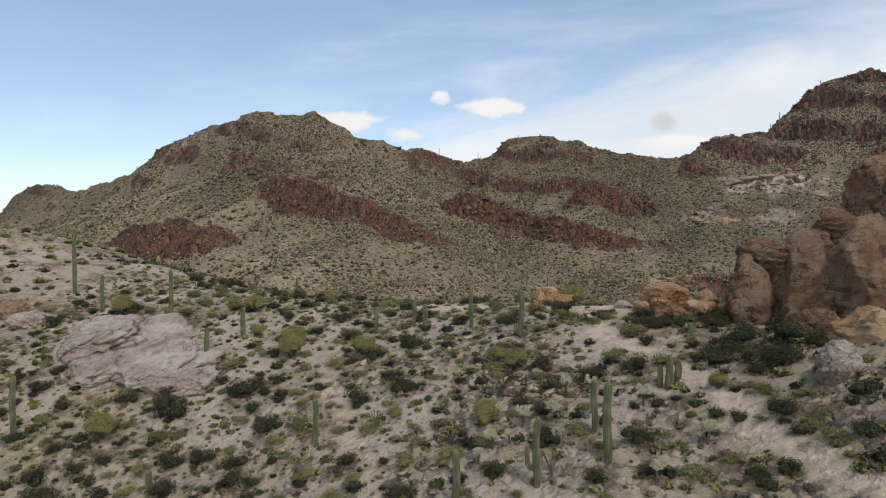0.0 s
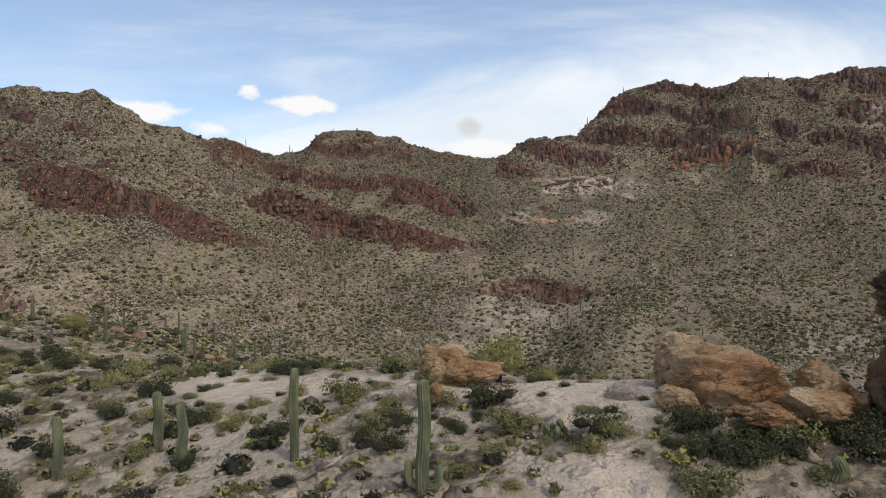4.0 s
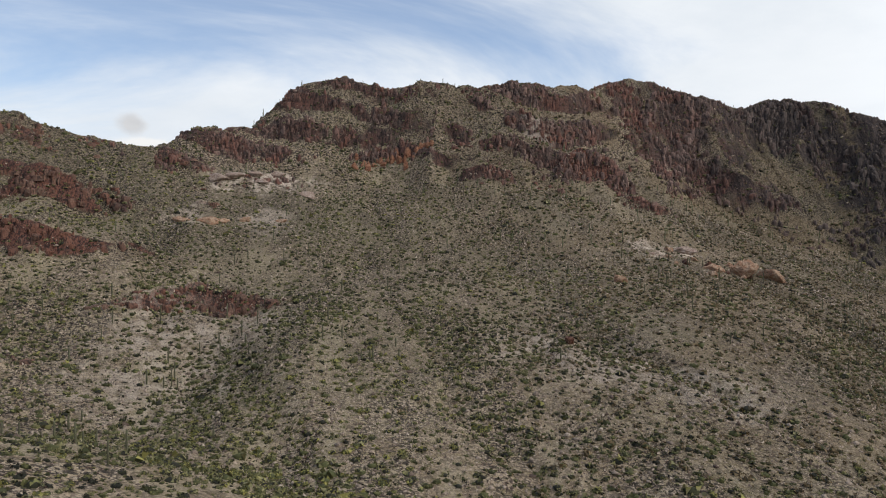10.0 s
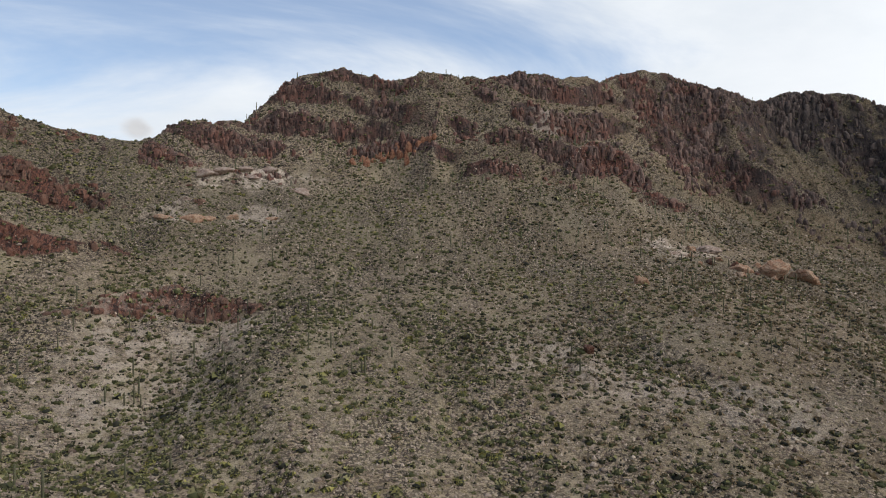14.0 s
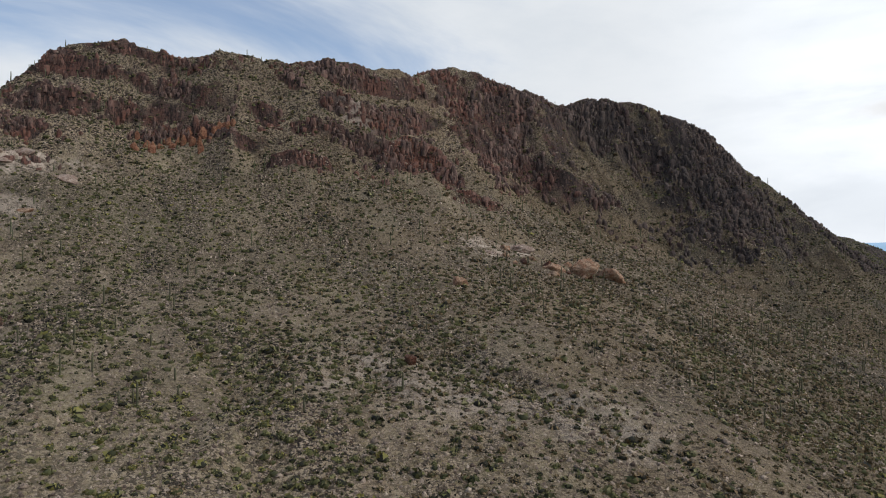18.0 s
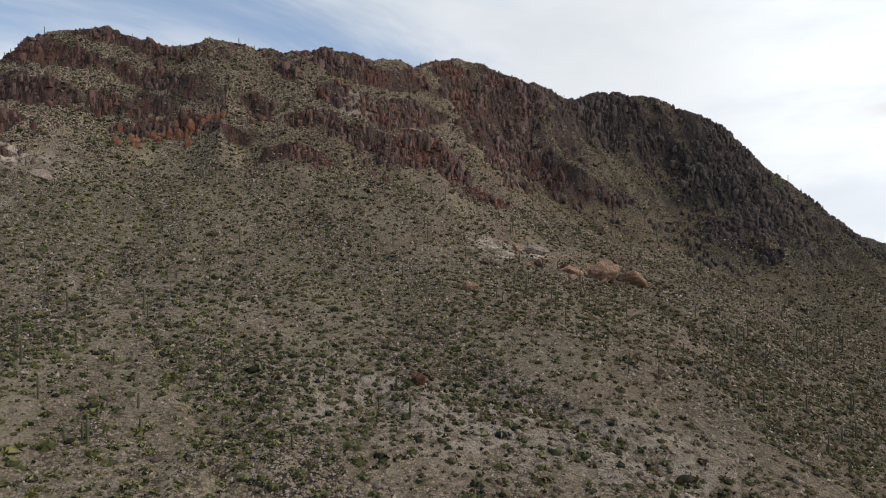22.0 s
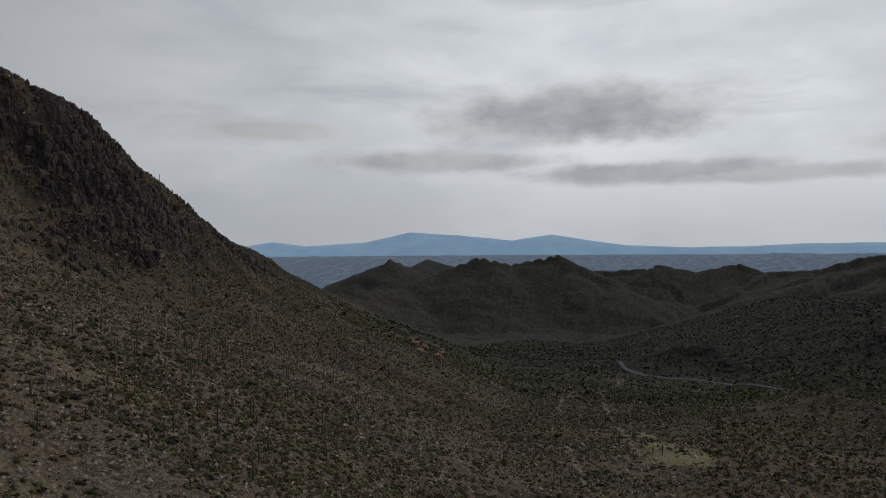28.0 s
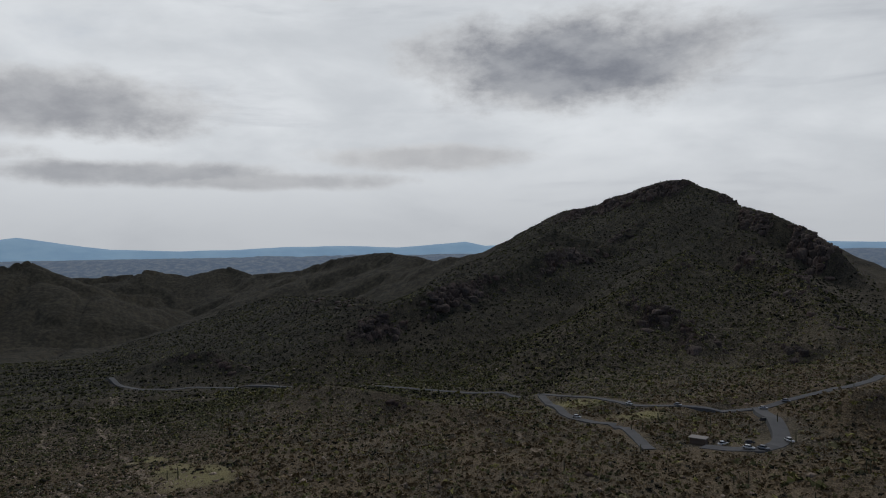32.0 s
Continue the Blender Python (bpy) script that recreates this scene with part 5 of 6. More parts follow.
saguaro(-9.4, -15.2, 1.79, 0.18)
saguaro(-11.1, -17.5, 1.91, 0.16)
saguaro(10.2, -12.9, 0.57, 0.20)

def far_saguaros(name, label, seed, count, box, tall, lowest=-60, sides=6):
    rng = np.random.default_rng(seed)
    x, y = rng.uniform(box[0], box[1], count), rng.uniform(box[2], box[3], count)
    z, cliff = on_ground(x, y, "height", "cliff")
    keep = (z > lowest) & (rng.uniform(0, 1, count) < 0.55 + 0.9 * fbm(x, y, 70, 2, 71)) & (cliff < 0.7)
    x, y, z = x[keep], y[keep], z[keep]
    n = len(x)
    h = rng.uniform(tall[0], tall[1], n)
    r = rng.uniform(0.17, 0.27, n)
    levels = [(0.0, 0.85), (0.4, 1.0), (0.93, 0.8), (1.0, 0.2)]
    a = np.arange(sides) / sides * 2 * np.pi
    rings = [np.stack([x[:, None] + r[:, None] * w * np.cos(a), y[:, None] + r[:, None] * w * np.sin(a), np.repeat((z + h * s)[:, None], sides, 1)], -1) for s, w in levels]
    verts = np.concatenate(rings, 1)
    quads = []
    for lv in range(len(levels) - 1):
        for j in range(sides):
            k = (j + 1) % sides
            quads.append((lv * sides + j, lv * sides + k, (lv + 1) * sides + k, (lv + 1) * sides + j))
    faces = np.array(quads)[None] + (len(levels) * sides) * np.arange(n)[:, None, None]
    return tagged(new(name, soup(name, verts.reshape(-1, 3), faces.reshape(-1, 4), CACTUS)), label, "cacti", kind="stuff")


far_saguaros("slope_saguaros", "slender saguaro cacti standing all over the mountain slope", 21, 1500, (-280, 520, 200, 500), (2.4, 5.5))
far_saguaros("crest_saguaros", "saguaro cacti along the mountain crest", 22, 240, (-150, 360, 462, 528), (1.8, 3.6))
far_saguaros("canyon_saguaros", "slender saguaros on the western canyon side", 23, 70, (-150, -40, 30, 180), (2.2, 4.6), sides=8)
far_saguaros("valley_saguaros", "saguaros standing in the valley scrub", 24, 500, (180, 560, -200, 330), (2.5, 5.0), lowest=-120)

# ---- shrubs close to the path ----
def wood_material():
    m, n, shader = surface("twig_bark", 0.9)
    pos = n.add("ShaderNodeTexCoord").outputs["Object"]
    n.tree.links.new(n.mix(n.noise(pos, 9.0, 4.0), (0.06, 0.045, 0.032, 1), (0.16, 0.13, 0.10, 1)), shader.inputs["Base Color"])
    return m


TWIG = wood_material()


def stems_mesh(seed, radius, height, count=9, thick=0.012):
    rng = random.Random(seed)
    bm = bmesh.new()
    for _ in range(count):
        a, out = rng.uniform(0, 6.28), rng.uniform(0.3, 0.95) * radius
        tip = Vector((math.cos(a) * out, math.sin(a) * out, height * rng.uniform(0.55, 1.0)))
        mid = tip * 0.5 + Vector((rng.uniform(-0.1, 0.1), rng.uniform(-0.1, 0.1), 0.08)) * radius
        last = None
        for k, (p, w) in enumerate(((Vector((0, 0, -0.08)), 1.0), (mid, 0.7), (tip, 0.25))):
            ring = [bm.verts.new(p + Vector((math.cos(t) * thick * w, math.sin(t) * thick * w, 0))) for t in (0, 2.09, 4.19)]
            if last:
                for j in range(3):
                    bm.faces.new((last[j], last[(j + 1) % 3], ring[(j + 1) % 3], ring[j]))
            last = ring
    return mesh_of("woody_base", bm, TWIG)


def foliage_mesh(seed, radius, squash, clumps, leaf, tone, spread=0.12, blobs=5):
    """Leaf clumps in several uneven tufts."""
    rng = np.random.default_rng(seed)
    centre = np.stack([rng.uniform(-0.5, 0.5, blobs) * radius, rng.uniform(-0.5, 0.5, blobs) * radius, rng.uniform(0.0, 0.45, blobs) * radius * squash], -1)
    size = rng.uniform(0.45, 0.72, blobs) * radius
    verts, faces = tufts(rng, centre, size, clumps // blobs, leaf, squash)
    tones = np.clip(np.repeat(tone * 0.857 + spread * rng.normal(size=len(faces)), 3), 0, 0.99)
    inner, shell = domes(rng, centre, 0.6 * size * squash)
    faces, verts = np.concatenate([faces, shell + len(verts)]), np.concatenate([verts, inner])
    # hearts toned below the leaves, as painted inner shade
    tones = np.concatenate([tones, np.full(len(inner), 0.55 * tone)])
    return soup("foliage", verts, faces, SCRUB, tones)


# kinds: foliage tone, flatness, leaf size, labels
KINDS = [("creosote_bush", 0.20, 0.95, 0.15, "dark green creosote bush on sandy ground"),
         ("brittlebush", 0.55, 0.70, 0.17, "low grey-green brittlebush on dry soil"),
         ("dry_shrub", 0.06, 0.75, 0.13, "dark leafless dry shrub on stony soil"),
         ("bursage", 0.42, 0.65, 0.16, "small olive bursage shrub on sandy ground"),
         ("yellow_shrub", 0.66, 0.85, 0.15, "yellow-green flowering shrub beside the trail"),
         ("straw_tuft", 0.92, 0.60, 0.12, "pale straw-coloured dry grass tuft")]


def make_shrub(kind, variant):
    name, tone, squash, leaf, label = KINDS[kind]
    root = new(name)
    part("foliage", foliage_mesh(100 + kind * 10 + variant, 0.62, squash, 1500, leaf * 0.50, tone, 0.07), None, root)
    part("woody_base", stems_mesh(200 + kind * 10 + variant, 0.55, 0.5), None, root)
    return tagged(root, label, "shrub", "shrubs on the near ridge")


def plant_shrubs():
    rng = random.Random(8)
    first = {}
    spots = []
    tries = [(rng.uniform(-44, 30), rng.uniform(-38, 4)) for _ in range(6000)]
    worn = on_ground(np.array([p[0] for p in tries]), np.array([p[1] for p in tries]), "trail")
    for (x, y), bare in zip(tries, worn):
        if not NEAR_ZONE(x, y) or bare > rng.uniform(0.3, 0.95):
            continue
        if any((x - a) ** 2 + (y - b) ** 2 < (0.95 + 0.5 * (r > 1)) ** 2 for a, b, r in spots):
            continue
        if any((x - a) ** 2 + (y - b) ** 2 < r * r for a, b, r in CLEAR):
            continue
        spots.append((x, y, rng.choice((0.6, 0.7, 0.85, 1.0, 1.2, 1.65))))
        if len(spots) >= 700:
            break
    z = on_ground(np.array([s[0] for s in spots]), np.array([s[1] for s in spots]), "height")
    for (x, y, r), h in zip(spots, z):
        kind = rng.choices(range(6), (32, 22, 16, 20, 6, 8))[0]
        if r > 1:
            kind = rng.choice((0, 0, 4, 3))
        variant = rng.randrange(3)
        m = pose(x, y, float(h) - 0.05, rng.uniform(-6, 6), rng.uniform(-6, 6), rng.uniform(0, 360)) @ Matrix.Diagonal((r, r, r * rng.uniform(0.8, 1.15), 1))
        if (kind, variant) not in first:
            ob = make_shrub(kind, variant)
            ob.matrix_basis = m
            first[kind, variant] = ob
        else:
            ob = copy_thing(first[kind, variant], pose(0, 0, 0))
            ob.matrix_basis = m


CLEAR = [(7, -7, 3.2), (4, -6, 1.6), (-3, -5, 1.6), (16, -12, 5), (21, -17, 5), (-1, -5, 1.4), (-34.2, -25.6, 4.4), (-25.6, -26.4, 4.6), (-29.8, -24, 4.2), (-28.6, -29, 3)]
# larger shrubs by the rocks, the sand and the trail: x, y, size, kind
LARGE_A = [(7.1, -12.6, 1.5, 0), (8.7, -12.2, 1.1, 0), (4.2, -12.2, 1.36, 0), (4.8, -12.3, 1.09, 1), (9.0, -11.6, 0.8, 0), (-3.1, -12.3, 0.84, 4), (-2.0, -12.5, 0.99, 0), (-1.2, -12.1, 0.58, 0), (1.7, -12.4, 0.71, 1), (-7.7, -13.2, 0.86, 4), (-5.4, -13.1, 0.69, 2), (-9.1, -13.2, 0.9, 4), (-10.2, -13.1, 0.79, 0), (0.2, -11.7, 0.63, 0), (-8.0, -11.8, 0.9, 4), (-5.4, -11.6, 0.37, 0), (-4.4, -12.0, 0.64, 1)]
LARGE_B = [(2.8, -12.8, 0.69, 1), (-6.3, -12.1, 0.94, 4), (3.9, -13.2, 1.04, 1), (-2.8, -13.7, 0.85, 0), (-5.9, -14.5, 0.68, 2), (-3.4, -14.4, 0.68, 2), (-0.0, -12.5, 0.84, 0), (9.3, -11.9, 1.01, 0), (-16.4, -9.6, 2.4, 4), (-15.7, -11.4, 2.4, 4), (-10.9, -13.5, 1.08, 4), (-13.1, -11.7, 1.35, 0), (13.3, -17.9, 1.48, 0), (13.9, -16.4, 1.33, 0), (16.0, -19.1, 1.59, 0), (17.1, -21.9, 1.41, 0), (14.5, -22.1, 1.03, 0), (15.4, -22.2, 0.92, 0)]
LARGE_C = [(19.7, -23.9, 1.33, 1), (18.5, -23.0, 1.18, 1), (7.4, -17.2, 2.0, 4), (8.0, -12.7, 1.5, 0), (14.6, -20.0, 0.92, 5), (20.2, -21.6, 1.42, 0), (18.5, -21.0, 0.94, 5), (1.1, -19.9, 2.11, 4), (-3.2, -22.9, 1.13, 0), (-5.6, -25.0, 1.63, 0), (-9.6, -21.6, 1.0, 0), (-14.6, -26.4, 2.4, 0), (-17.6, -29.6, 2.4, 0), (-8.0, -32.4, 1.39, 0), (5.9, -27.7, 1.28, 0), (-0.2, -17.4, 1.19, 0), (10.9, -16.6, 0.85, 1), (8.6, -24.0, 1.34, 1), (14.8, -25.5, 1.46, 1), (17.0, -25.4, 1.2, 0), (14.1, -14.6, 2.3, 0), (12.9, -16.6, 1.9, 0), (16.2, -15.4, 2.2, 0), (17.5, -16.7, 2.0, 0), (15.4, -18.0, 1.7, 0), (16.3, -18.1, 2.2, 0), (11.4, -11.6, 1.7, 0)]
LARGE_D = [(-13.8, -9.4, 0.77, 3), (-11.5, -10.0, 0.68, 3), (-10.3, -12.2, 0.5, 0), (-8.5, -12.2, 0.55, 0), (-8.1, -11.9, 0.45, 4), (-9.9, -8.5, 0.71, 3), (-7.9, -10.6, 0.43, 0), (-8.9, -7.4, 0.96, 3), (-5.9, -10.7, 0.32, 0), (-4.7, -11.5, 0.39, 0), (-4.6, -9.5, 0.53, 0), (-4.0, -8.6, 0.75, 3), (-3.0, -11.2, 0.82, 1), (-1.5, -11.4, 0.37, 0), (-1.7, -8.9, 0.75, 4), (-0.7, -9.9, 0.4, 0), (0.0, -10.5, 0.51, 3), (0.9, -10.9, 0.37, 3), (1.8, -9.5, 0.44, 0), (2.3, -8.1, 0.52, 0), (5.2, -9.9, 0.41, 0), (3.6, -10.9, 0.66, 3), (4.3, -10.9, 0.5, 0), (0.9, -7.2, 0.66, 0), (0.1, -7.4, 0.56, 3), (7.1, -11.2, 0.49, 0), (5.7, -11.2, 0.46, 3), (8.0, -11.3, 0.45, 0), (-14.7, -7.0, 0.74, 3), (-5.9, -8.8, 0.51, 0), (-12.4, -8.2, 0.8, 0), (-13.2, -11.2, 0.7, 3), (-10.9, -9.0, 0.6, 1), (-7.0, -8.0, 0.6, 3), (5.6, -8.6, 0.5, 2)]
for k, (x, y, r, kind) in enumerate(LARGE_A + LARGE_B + LARGE_C + LARGE_D):
    big = make_shrub(kind, 3 + k % 4)
    r = min(r, 1.45) if kind == 4 else r
    big.matrix_basis = pose(x, y, height_at(x, y) - 0.06, 0, 0, k * 77) @ Matrix.Diagonal((r, r, r * (0.85 + 0.06 * (k % 5)), 1))
plant_shrubs()


def palo_verde(x, y, size, seed, label):
    root = new("palo_verde")
    root.matrix_world = pose(x, y, height_at(x, y) - 0.1, 0, 0, seed * 40)
    for k in range(7):
        part("limb", stems_mesh(seed * 20 + k, 0.7 * size, 0.95 * size, 1, 0.05 * size), None, root)
    crown = foliage_mesh(seed + 3, 0.78 * size, 1.15, 4600, 0.075, 0.70, 0.05, 13)
    ob = part("crown", crown, None, root)
    ob.location.z = 0.42 * size
    return tagged(root, label, "tree", "palo verde trees")


palo_verde(-0.4, -7.2, 1.5, 5, "yellow-green palo verde beside orange rocks")
palo_verde(-20.1, -33.5, 1.50, 1, "yellow-green palo verde tree among low shrubs")
palo_verde(-14.8, -22.3, 1.40, 2, "yellow-green palo verde tree among low shrubs")
palo_verde(0.5, -19.2, 1.00, 3, "yellow-green palo verde tree among low shrubs")
palo_verde(3.3, -24.6, 1.10, 4, "yellow-green palo verde tree among low shrubs")
palo_verde(-9.5, -20.5, 1.20, 6, "yellow-green palo verde tree among low shrubs")
palo_verde(-37.5, -22.5, 1.30, 7, "yellow-green palo verde tree among low shrubs")
palo_verde(-25.2, -17.4, 1.30, 8, "yellow-green palo verde tree among low shrubs")
palo_verde(13.9, -20.2, 0.70, 9, "yellow-green palo verde tree among low shrubs")
palo_verde(-16.0, -21.1, 1.30, 10, "yellow-green palo verde tree among low shrubs")
palo_verde(2.1, -19.5, 1.00, 11, "yellow-green palo verde tree among low shrubs")
palo_verde(-65.2, 28.9, 2.20, 13, "yellow-green palo verde tree among low shrubs")


# ---- cholla, prickly pear and ocotillo ----
def cholla(x, y, size, seed):
    rng = random.Random(seed)
    root = new("cholla")
    root.matrix_world = pose(x, y, height_at(x, y) - 0.05, 0, 0, seed * 50)
    part("trunk", ribbed_tube(bmesh.new(), [(0, 0, 0), (0.02, 0, 0.3 * size), (0, 0.02, 0.6 * size)], 0.07 * size, 6), TWIG, root, "dark bare trunk")
    for k in range(9):
        a, up = rng.uniform(0, 6.28), rng.uniform(0.5, 1.05)
        line = [(0, 0, 0.55 * size), (math.cos(a) * 0.14 * size, math.sin(a) * 0.14 * size, size * (0.5 + 0.2 * up)), (math.cos(a) * 0.26 * size, math.sin(a) * 0.26 * size, size * up)]
        arm = part("arm", ribbed_tube(bmesh.new(), line, 0.045 * size, 5), SPINE, root)
        verts, faces = tufts(np.random.default_rng(seed * 10 + k), np.array([line[2]]) * 0.6 + np.array([line[1]]) * 0.4, np.full(1, 0.17 * size), 64, 0.25, 1.2)
        part("spine_coat", soup("spine_coat", verts, faces, SPINE), None, arm, "pale straw-coloured spines")
    return tagged(root, "cholla cactus with pale fuzzy arms", "cactus", "chollas on the near ridge")


SPINE = surface("pale_spines", 0.9)[0]
SPINE.node_tree.nodes["Principled BSDF"].inputs["Base Color"].default_value = (0.44, 0.42, 0.28, 1)
for k, (cx, cy) in enumerate([(5.4, -25.6), (6.5, -24.9), (6.1, -20.9), (14.5, -23.7), (6.3, -23.1), (13.1, -26.2), (4.8, -26.2), (10.8, -21.8), (7.8, -25.2), (4.7, -27.3), (7.5, -20.8), (5.4, -24.3), (14.1, -23.7)]):
    cholla(cx, cy, 0.75 + 0.12 * (k % 4), k + 3)


def prickly_pear(x, y, size, seed):
    rng = random.Random(seed)
    root = new("prickly_pear")
    root.matrix_world = pose(x, y, height_at(x, y) - 0.05, 0, 0, seed * 70)
    for k in range(13):
        a, out, up = rng.uniform(0, 6.28), rng.uniform(0.05, 0.5) * size, rng.choice((0.12, 0.32, 0.5)) * size
        bm = bmesh.new()
        bmesh.ops.create_icosphere(bm, subdivisions=2, radius=1)
        for v in bm.verts:
            v.co = Vector((v.co.x * 0.15 * size * (1 + 0.25 * v.co.z), v.co.y * 0.035 * size, v.co.z * 0.2 * size))
        bmesh.ops.transform(bm, matrix=pose(math.cos(a) * out, math.sin(a) * out, up, rng.uniform(-35, 35), rng.uniform(-30, 30), rng.uniform(0, 360)), verts=bm.verts)
        part("pad", smooth(bm), CACTUS, root)
    return tagged(root, "prickly pear cactus with flat green pads", "cactus", "prickly pears on the near ridge")


for k, (px, py) in enumerate([(-17, -9.5), (-20, -7.0), (-16, -12.0), (3.0, -12.5), (-6.0, -12.5)]):
    prickly_pear(px, py, 0.75, k + 5)


def ocotillo(x, y, size, seed):
    root = new("ocotillo")
    root.matrix_world = pose(x, y, height_at(x, y) - 0.05)
    for k in range(11):
        rng = random.Random(seed * 31 + k)
        a, out = rng.uniform(0, 6.28), rng.uniform(0.15, 0.5) * size
        line = [(0, 0, 0), (math.cos(a) * out * 0.35, math.sin(a) * out * 0.35, 0.5 * size), (math.cos(a) * out, math.sin(a) * out, size * rng.uniform(0.8, 1.0))]
        part("stem", ribbed_tube(bmesh.new(), line, 0.018, 3), TWIG, root)
    return tagged(root, "ocotillo with thin bare grey stems", "shrub", "ocotillos on the near ridge")


ocotillo(8.6, -27.1, 1.3, 1)
ocotillo(-2.6, -26.7, 1.2, 2)


# ---- roads, the car park and the far distance ----
def asphalt_material():
    m, n, shader = surface("worn_asphalt", 0.85)
    pos = n.add("ShaderNodeNewGeometry").outputs["Position"]
    colour = n.mix(n.noise(pos, 0.3, 5.0), (0.075, 0.075, 0.075, 1), (0.13, 0.126, 0.122, 1))
    n.tree.links.new(colour, shader.inputs["Base Color"])
    relief_bump(n, shader, n.noise(pos, 4.0, 4.0), 0.3, 0.05)
    return m


ASPHALT = asphalt_material()


def glide(points, step=5.0):
    """A smooth line through points."""
    out = []
    for k in range(len(points) - 1):
        a, b, c, d = (Vector(points[max(k - 1, 0)]), Vector(points[k]), Vector(points[k + 1]), Vector(points[min(k + 2, len(points) - 1)]))
        n = max(2, int((c - b).length / step))
        for j in range(n):
            t = j / n
            out.append(0.5 * (2 * b + (c - a) * t + (2 * a - 5 * b + 4 * c - d) * t * t + (3 * b - a - 3 * c + d) * t ** 3))
    return out + [Vector(points[-1])]


def road_ribbon(name, points, half, label):
    line = glide(points)
    xy = np.array([tuple(p) for p in line])
    ahead = np.gradient(xy, axis=0)
    ahead /= np.linalg.norm(ahead, axis=1, keepdims=True)
    side = np.stack([-ahead[:, 1], ahead[:, 0]], 1)
    z = np.max([on_ground(*(xy + side * o).T, "height") for o in (-half, 0, half)], axis=0)
    z = z + 0.25
    bm = bmesh.new()
    rows = []
    for p, s, h in zip(xy, side, z):
        rows.append([bm.verts.new((*(p + s * o), h + dz)) for o, dz in ((-half - 0.6, -1.6), (-half, 0), (0, 0.06), (half, 0), (half + 0.6, -1.6))])
    for a, b in zip(rows, rows[1:]):
        for j in range(4):
            bm.faces.new((a[j], b[j], b[j + 1], a[j + 1]))
    bmesh.ops.recalc_face_normals(bm, faces=bm.faces)
    ob = new(name, mesh_of(name, bm, ASPHALT))
    return tagged(ob, label, "road", kind="structure")


road_ribbon("road", ROAD, 2.2, "grey asphalt road winding through the valley")
road_ribbon("overlook_road", SPUR_ROAD, 2.4, "grey asphalt loop road in the valley")
road_ribbon("car_park_lane", LOT_ROAD, 3.2, "grey asphalt lane of the car park")


# ---- cars and the hut by the car park ----
def plain(name, colour, rough=0.5, metal=0.0):
    m, n, shader = surface(name, rough)
    pos = n.add("ShaderNodeTexCoord").outputs["Object"]
    n.tree.links.new(n.mix(n.ramp(n.noise(pos, 3.0, 4.0), 0.4, 0.7, 0, 0.25), colour, (0.25, 0.21, 0.17, 1)), shader.inputs["Base Color"])
    shader.inputs["Metallic"].default_value = metal
    return m


PAINTS = {"white": plain("white_car_paint", (0.75, 0.75, 0.74, 1), 0.35), "grey": plain("grey_car_paint", (0.30, 0.31, 0.33, 1), 0.35, 0.3), "dark": plain("dark_car_paint", (0.03, 0.032, 0.04, 1), 0.3)}
CAR_GLASS = plain("car_glass", (0.02, 0.025, 0.03, 1), 0.1)
TYRE = plain("tyre_rubber", (0.02, 0.02, 0.02, 1), 0.9)
RIM = plain("wheel_metal", (0.4, 0.4, 0.4, 1), 0.35, 0.8)


def loft(sections, bevel=0.06):
    """A closed hull through rings of points."""
    bm = bmesh.new()
    rings = [[bm.verts.new(p) for p in ring] for ring in sections]
    n = len(rings[0])
    for a, b in zip(rings, rings[1:]):
        for j in range(n):
            bm.faces.new((a[j], a[(j + 1) % n], b[(j + 1) % n], b[j]))
    bm.faces.new(rings[0][::-1])
    bm.faces.new(rings[-1])
    bmesh.ops.recalc_face_normals(bm, faces=bm.faces)
    if bevel:
        bmesh.ops.bevel(bm, geom=list(bm.edges), offset=bevel, segments=2, affect="EDGES", clamp_overlap=True)
    return smooth(bm)


def car(x, y, turn, paint, label):
    root = new("car")
    root.matrix_world = pose(x, y, height_at(x, y) + 0.42, 0, 0, turn)
    side = [(-2.2, 0.42), (-2.15, 0.78), (-1.2, 0.92), (1.1, 0.95), (2.15, 0.85), (2.2, 0.4)]
    part("body", loft([[(px, w, pz) for px, pz in side] + [(2.1, w, 0.28), (-2.1, w, 0.28)] for w in (-0.88, 0.88)], 0.08), PAINTS[paint], root)
    top = [(-1.25, 0.9), (-0.55, 1.45), (1.15, 1.48), (1.85, 0.92)]
    part("cabin", loft([[(px, w * (0.92 if pz > 1 else 1.0), pz) for px, pz in top] for w in (-0.78, 0.78)], 0.05), CAR_GLASS, root, "dark tinted windows")
    roof = [(-0.55, 1.45), (-0.5, 1.5), (1.1, 1.53), (1.17, 1.48)]
    part("roof", loft([[(px, w, pz) for px, pz in roof] for w in (-0.7, 0.7)], 0.0), PAINTS[paint], root)
    for wx in (-1.38, 1.35):
        for wy in (-0.83, 0.83):
            bm = bmesh.new()
            bmesh.ops.create_cone(bm, cap_ends=True, segments=16, radius1=0.33, radius2=0.33, depth=0.22, matrix=pose(wx, wy, 0.33, 90))
            wheel = part("wheel", bm, TYRE, root)
            bm = bmesh.new()
            bmesh.ops.create_cone(bm, cap_ends=True, segments=12, radius1=0.2, radius2=0.18, depth=0.24, matrix=pose(wx, wy, 0.33, 90))
            part("rim", bm, RIM, wheel)
    return tagged(root, label, "car", "cars in the valley")


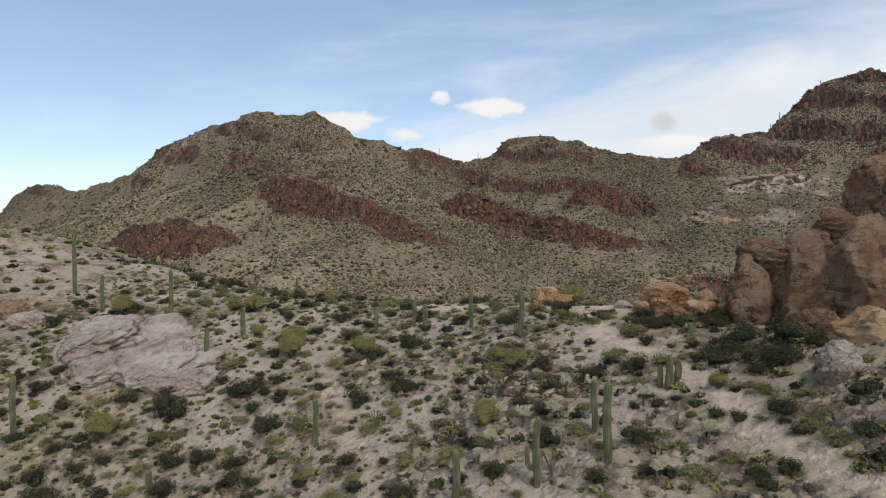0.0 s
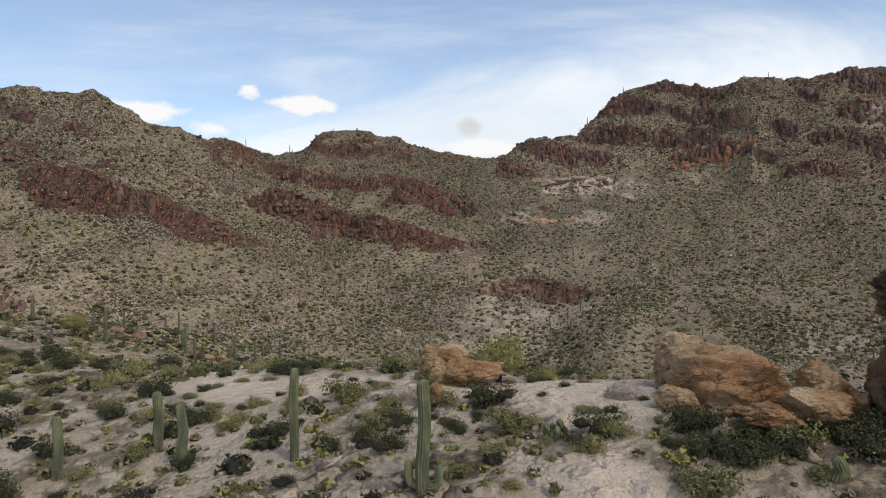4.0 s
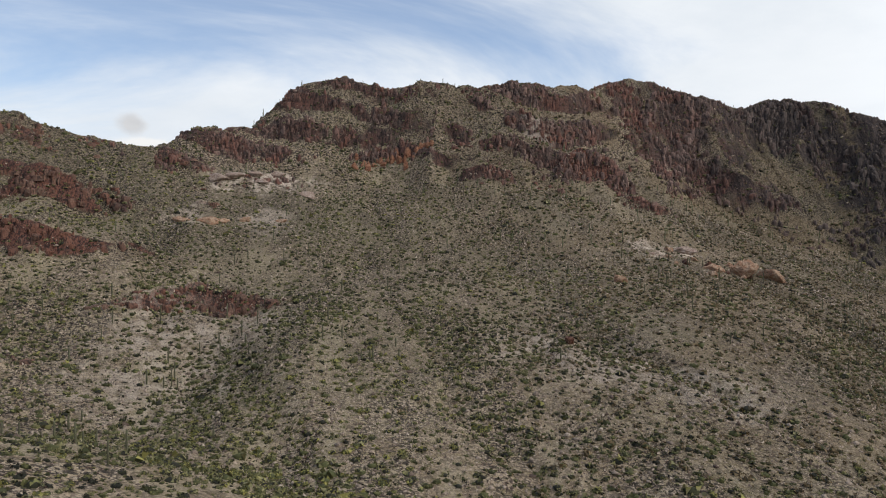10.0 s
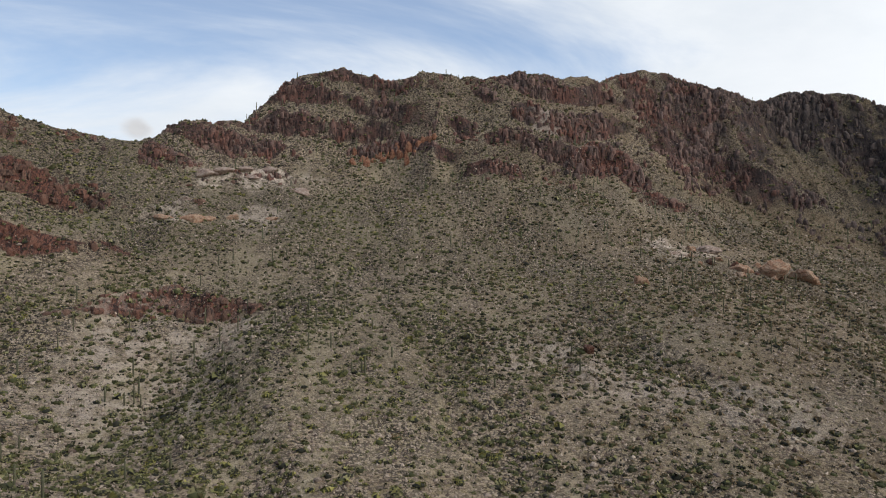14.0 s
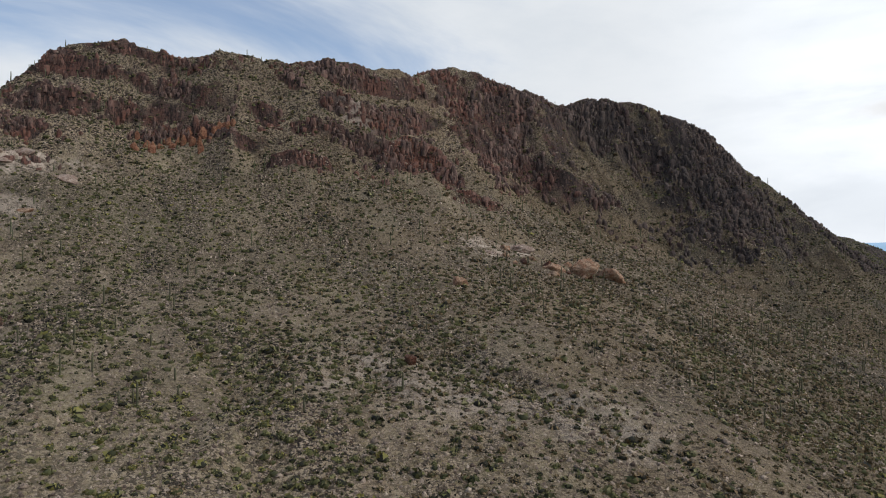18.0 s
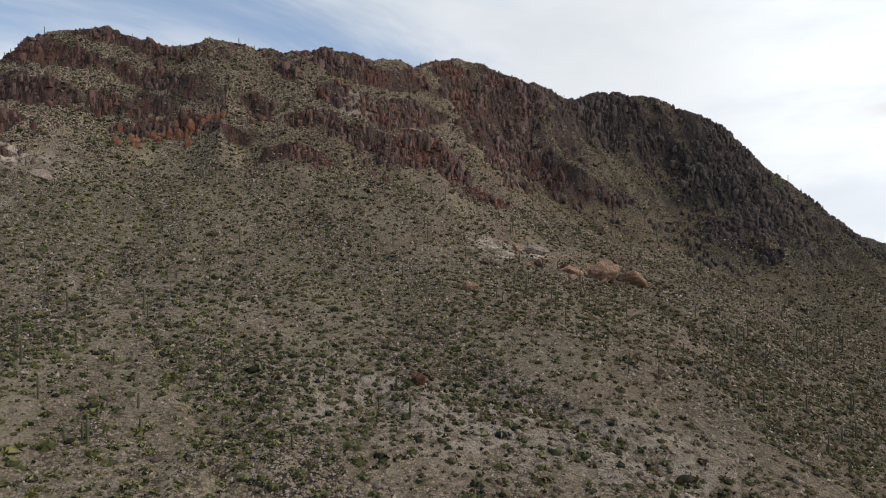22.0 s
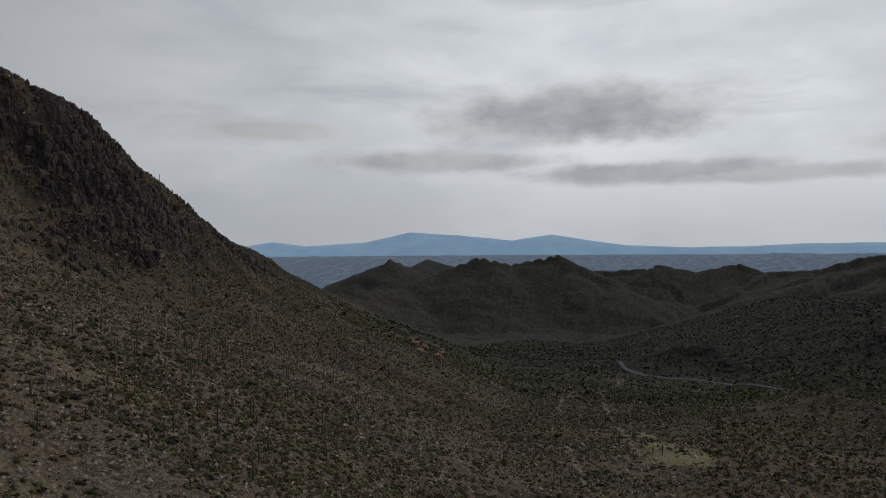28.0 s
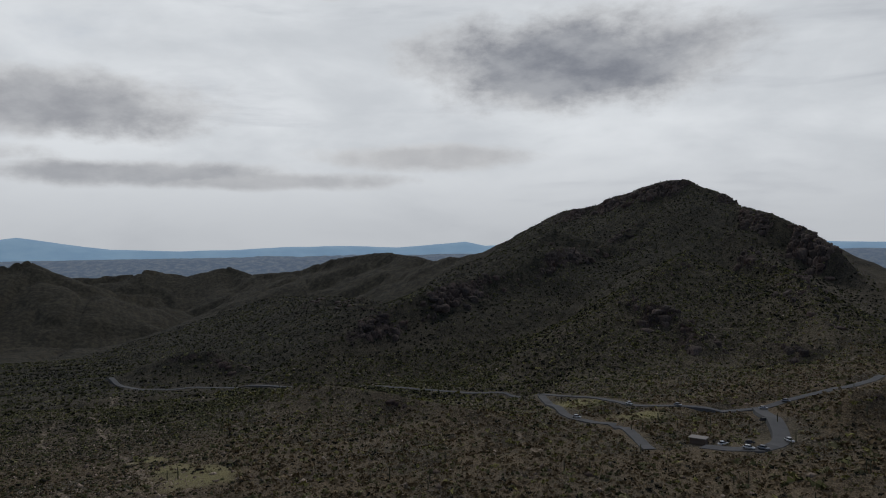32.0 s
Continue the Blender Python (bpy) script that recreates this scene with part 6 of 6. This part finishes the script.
car(263.7, -64.5, 30, "white", "small white car parked in the car park")
car(260.3, -68.2, 20, "grey", "small silver-grey car parked in the car park")
car(277.3, -64.3, 100, "white", "small white car parked in the car park")
car(270.1, -70.8, 95, "dark", "small dark blue car parked in the car park")
car(263.9, -84.1, -10, "white", "small white car parked in the car park")
car(295.8, -102.3, 60, "dark", "small dark blue car parked in the car park")
car(367.1, -50.0, 40, "white", "small white car on the valley road")
car(376.7, -87.3, 5, "white", "small white car on the valley road")
car(355.3, -102.3, 15, "grey", "small silver-grey car on the valley road")
car(330.6, -134.1, 60, "white", "small white car on the valley road")
car(334.4, -152.1, 35, "grey", "small silver-grey car on the valley road")

STONE_WALL = plain("stone_wall", (0.16, 0.12, 0.095, 1), 0.9)
HUT_ROOF = plain("flat_roof", (0.30, 0.27, 0.24, 1), 0.8)


def box(lo, hi, bevel=0.04):
    bm = bmesh.new()
    bmesh.ops.create_cube(bm, size=1, matrix=Matrix.Translation([(a + b) / 2 for a, b in zip(lo, hi)]) @ Matrix.Diagonal([b - a for a, b in zip(lo, hi)] + [1]))
    bmesh.ops.bevel(bm, geom=list(bm.edges), offset=bevel, segments=1, affect="EDGES")
    return bm


def hut(x, y, turn):
    root = new("hut")
    root.matrix_world = pose(x, y, height_at(x, y) - 0.2, 0, 0, turn)
    part("wall", box((-3, -2, 0), (3, 2, 2.7)), STONE_WALL, root)
    part("roof", box((-3.5, -2.5, 2.7), (3.5, 2.5, 3.0)), HUT_ROOF, root, "flat pale roof with overhang")
    part("door", box((-0.5, -2.06, 0.1), (0.5, -1.98, 2.15), 0.01), CAR_GLASS, root, "dark doorway")
    return tagged(root, "small stone hut with a flat roof beside the car park", "building")


hut(286.6, -60.2, 35)

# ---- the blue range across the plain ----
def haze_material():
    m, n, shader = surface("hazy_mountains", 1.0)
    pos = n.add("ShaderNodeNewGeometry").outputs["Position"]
    # haze is painted as an even blue that glows by itself
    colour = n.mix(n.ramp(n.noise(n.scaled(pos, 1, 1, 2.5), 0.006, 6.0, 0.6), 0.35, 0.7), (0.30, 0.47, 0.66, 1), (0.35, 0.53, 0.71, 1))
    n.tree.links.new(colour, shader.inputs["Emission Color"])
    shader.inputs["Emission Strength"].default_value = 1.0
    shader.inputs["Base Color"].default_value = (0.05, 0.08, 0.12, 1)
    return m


RANGE = [(24, 0.3), (45, 0.3), (53.1, 0.5), (55.1, 0.8), (57.7, 0.48), (62.4, 0.76), (66, 1.57), (69.7, 1.32), (72.4, 1.07), (74.3, 0.85), (77.5, 1.3), (80.7, 0.78), (83.4, 0.4), (88, 0.22), (92, 0.25), (96, 0.42), (100, 0.46), (104.9, 0.28), (108.6, 0.5), (110.4, 0.66), (112, 0.32), (120, 0.4), (132, 0.5), (138, 0.2), (145, 0.0)]


def far_range():
    """A low blue range, seen over the plain: turn to the right of +y and height, both in degrees."""
    turns = np.arange(24, 145, 0.2)
    up = np.interp(turns, [p[0] for p in RANGE], [p[1] for p in RANGE]) + 0.03 * fbm(turns, turns * 0, 2.0, 4, 81)
    rows = []
    for dist, share in ((4380, -0.4), (4480, 0.35), (4540, 0.75), (4590, 1.0), (4680, 0.2)):
        lift = np.where(share > 0, up * share + 0.08 * share * (1 - share) * fbm(turns, turns * 0 + dist, 0.9, 3, 83) * 8, -1.2)
        a = np.radians(turns)
        rows.append(np.stack([30 + dist * np.sin(a), 120 + dist * np.cos(a), -4 + dist * np.tan(np.radians(lift))], -1))
    verts = np.concatenate(rows)
    n = len(turns)
    i = (np.arange(len(rows) - 1)[:, None] * n + np.arange(n - 1)[None]).ravel()
    faces = np.stack([i, i + 1, i + n + 1, i + n], -1)
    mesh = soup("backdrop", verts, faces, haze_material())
    return tagged(new("backdrop", mesh), "blue hazy mountain range beyond the plain", "mountains", kind="structure")


far_range()
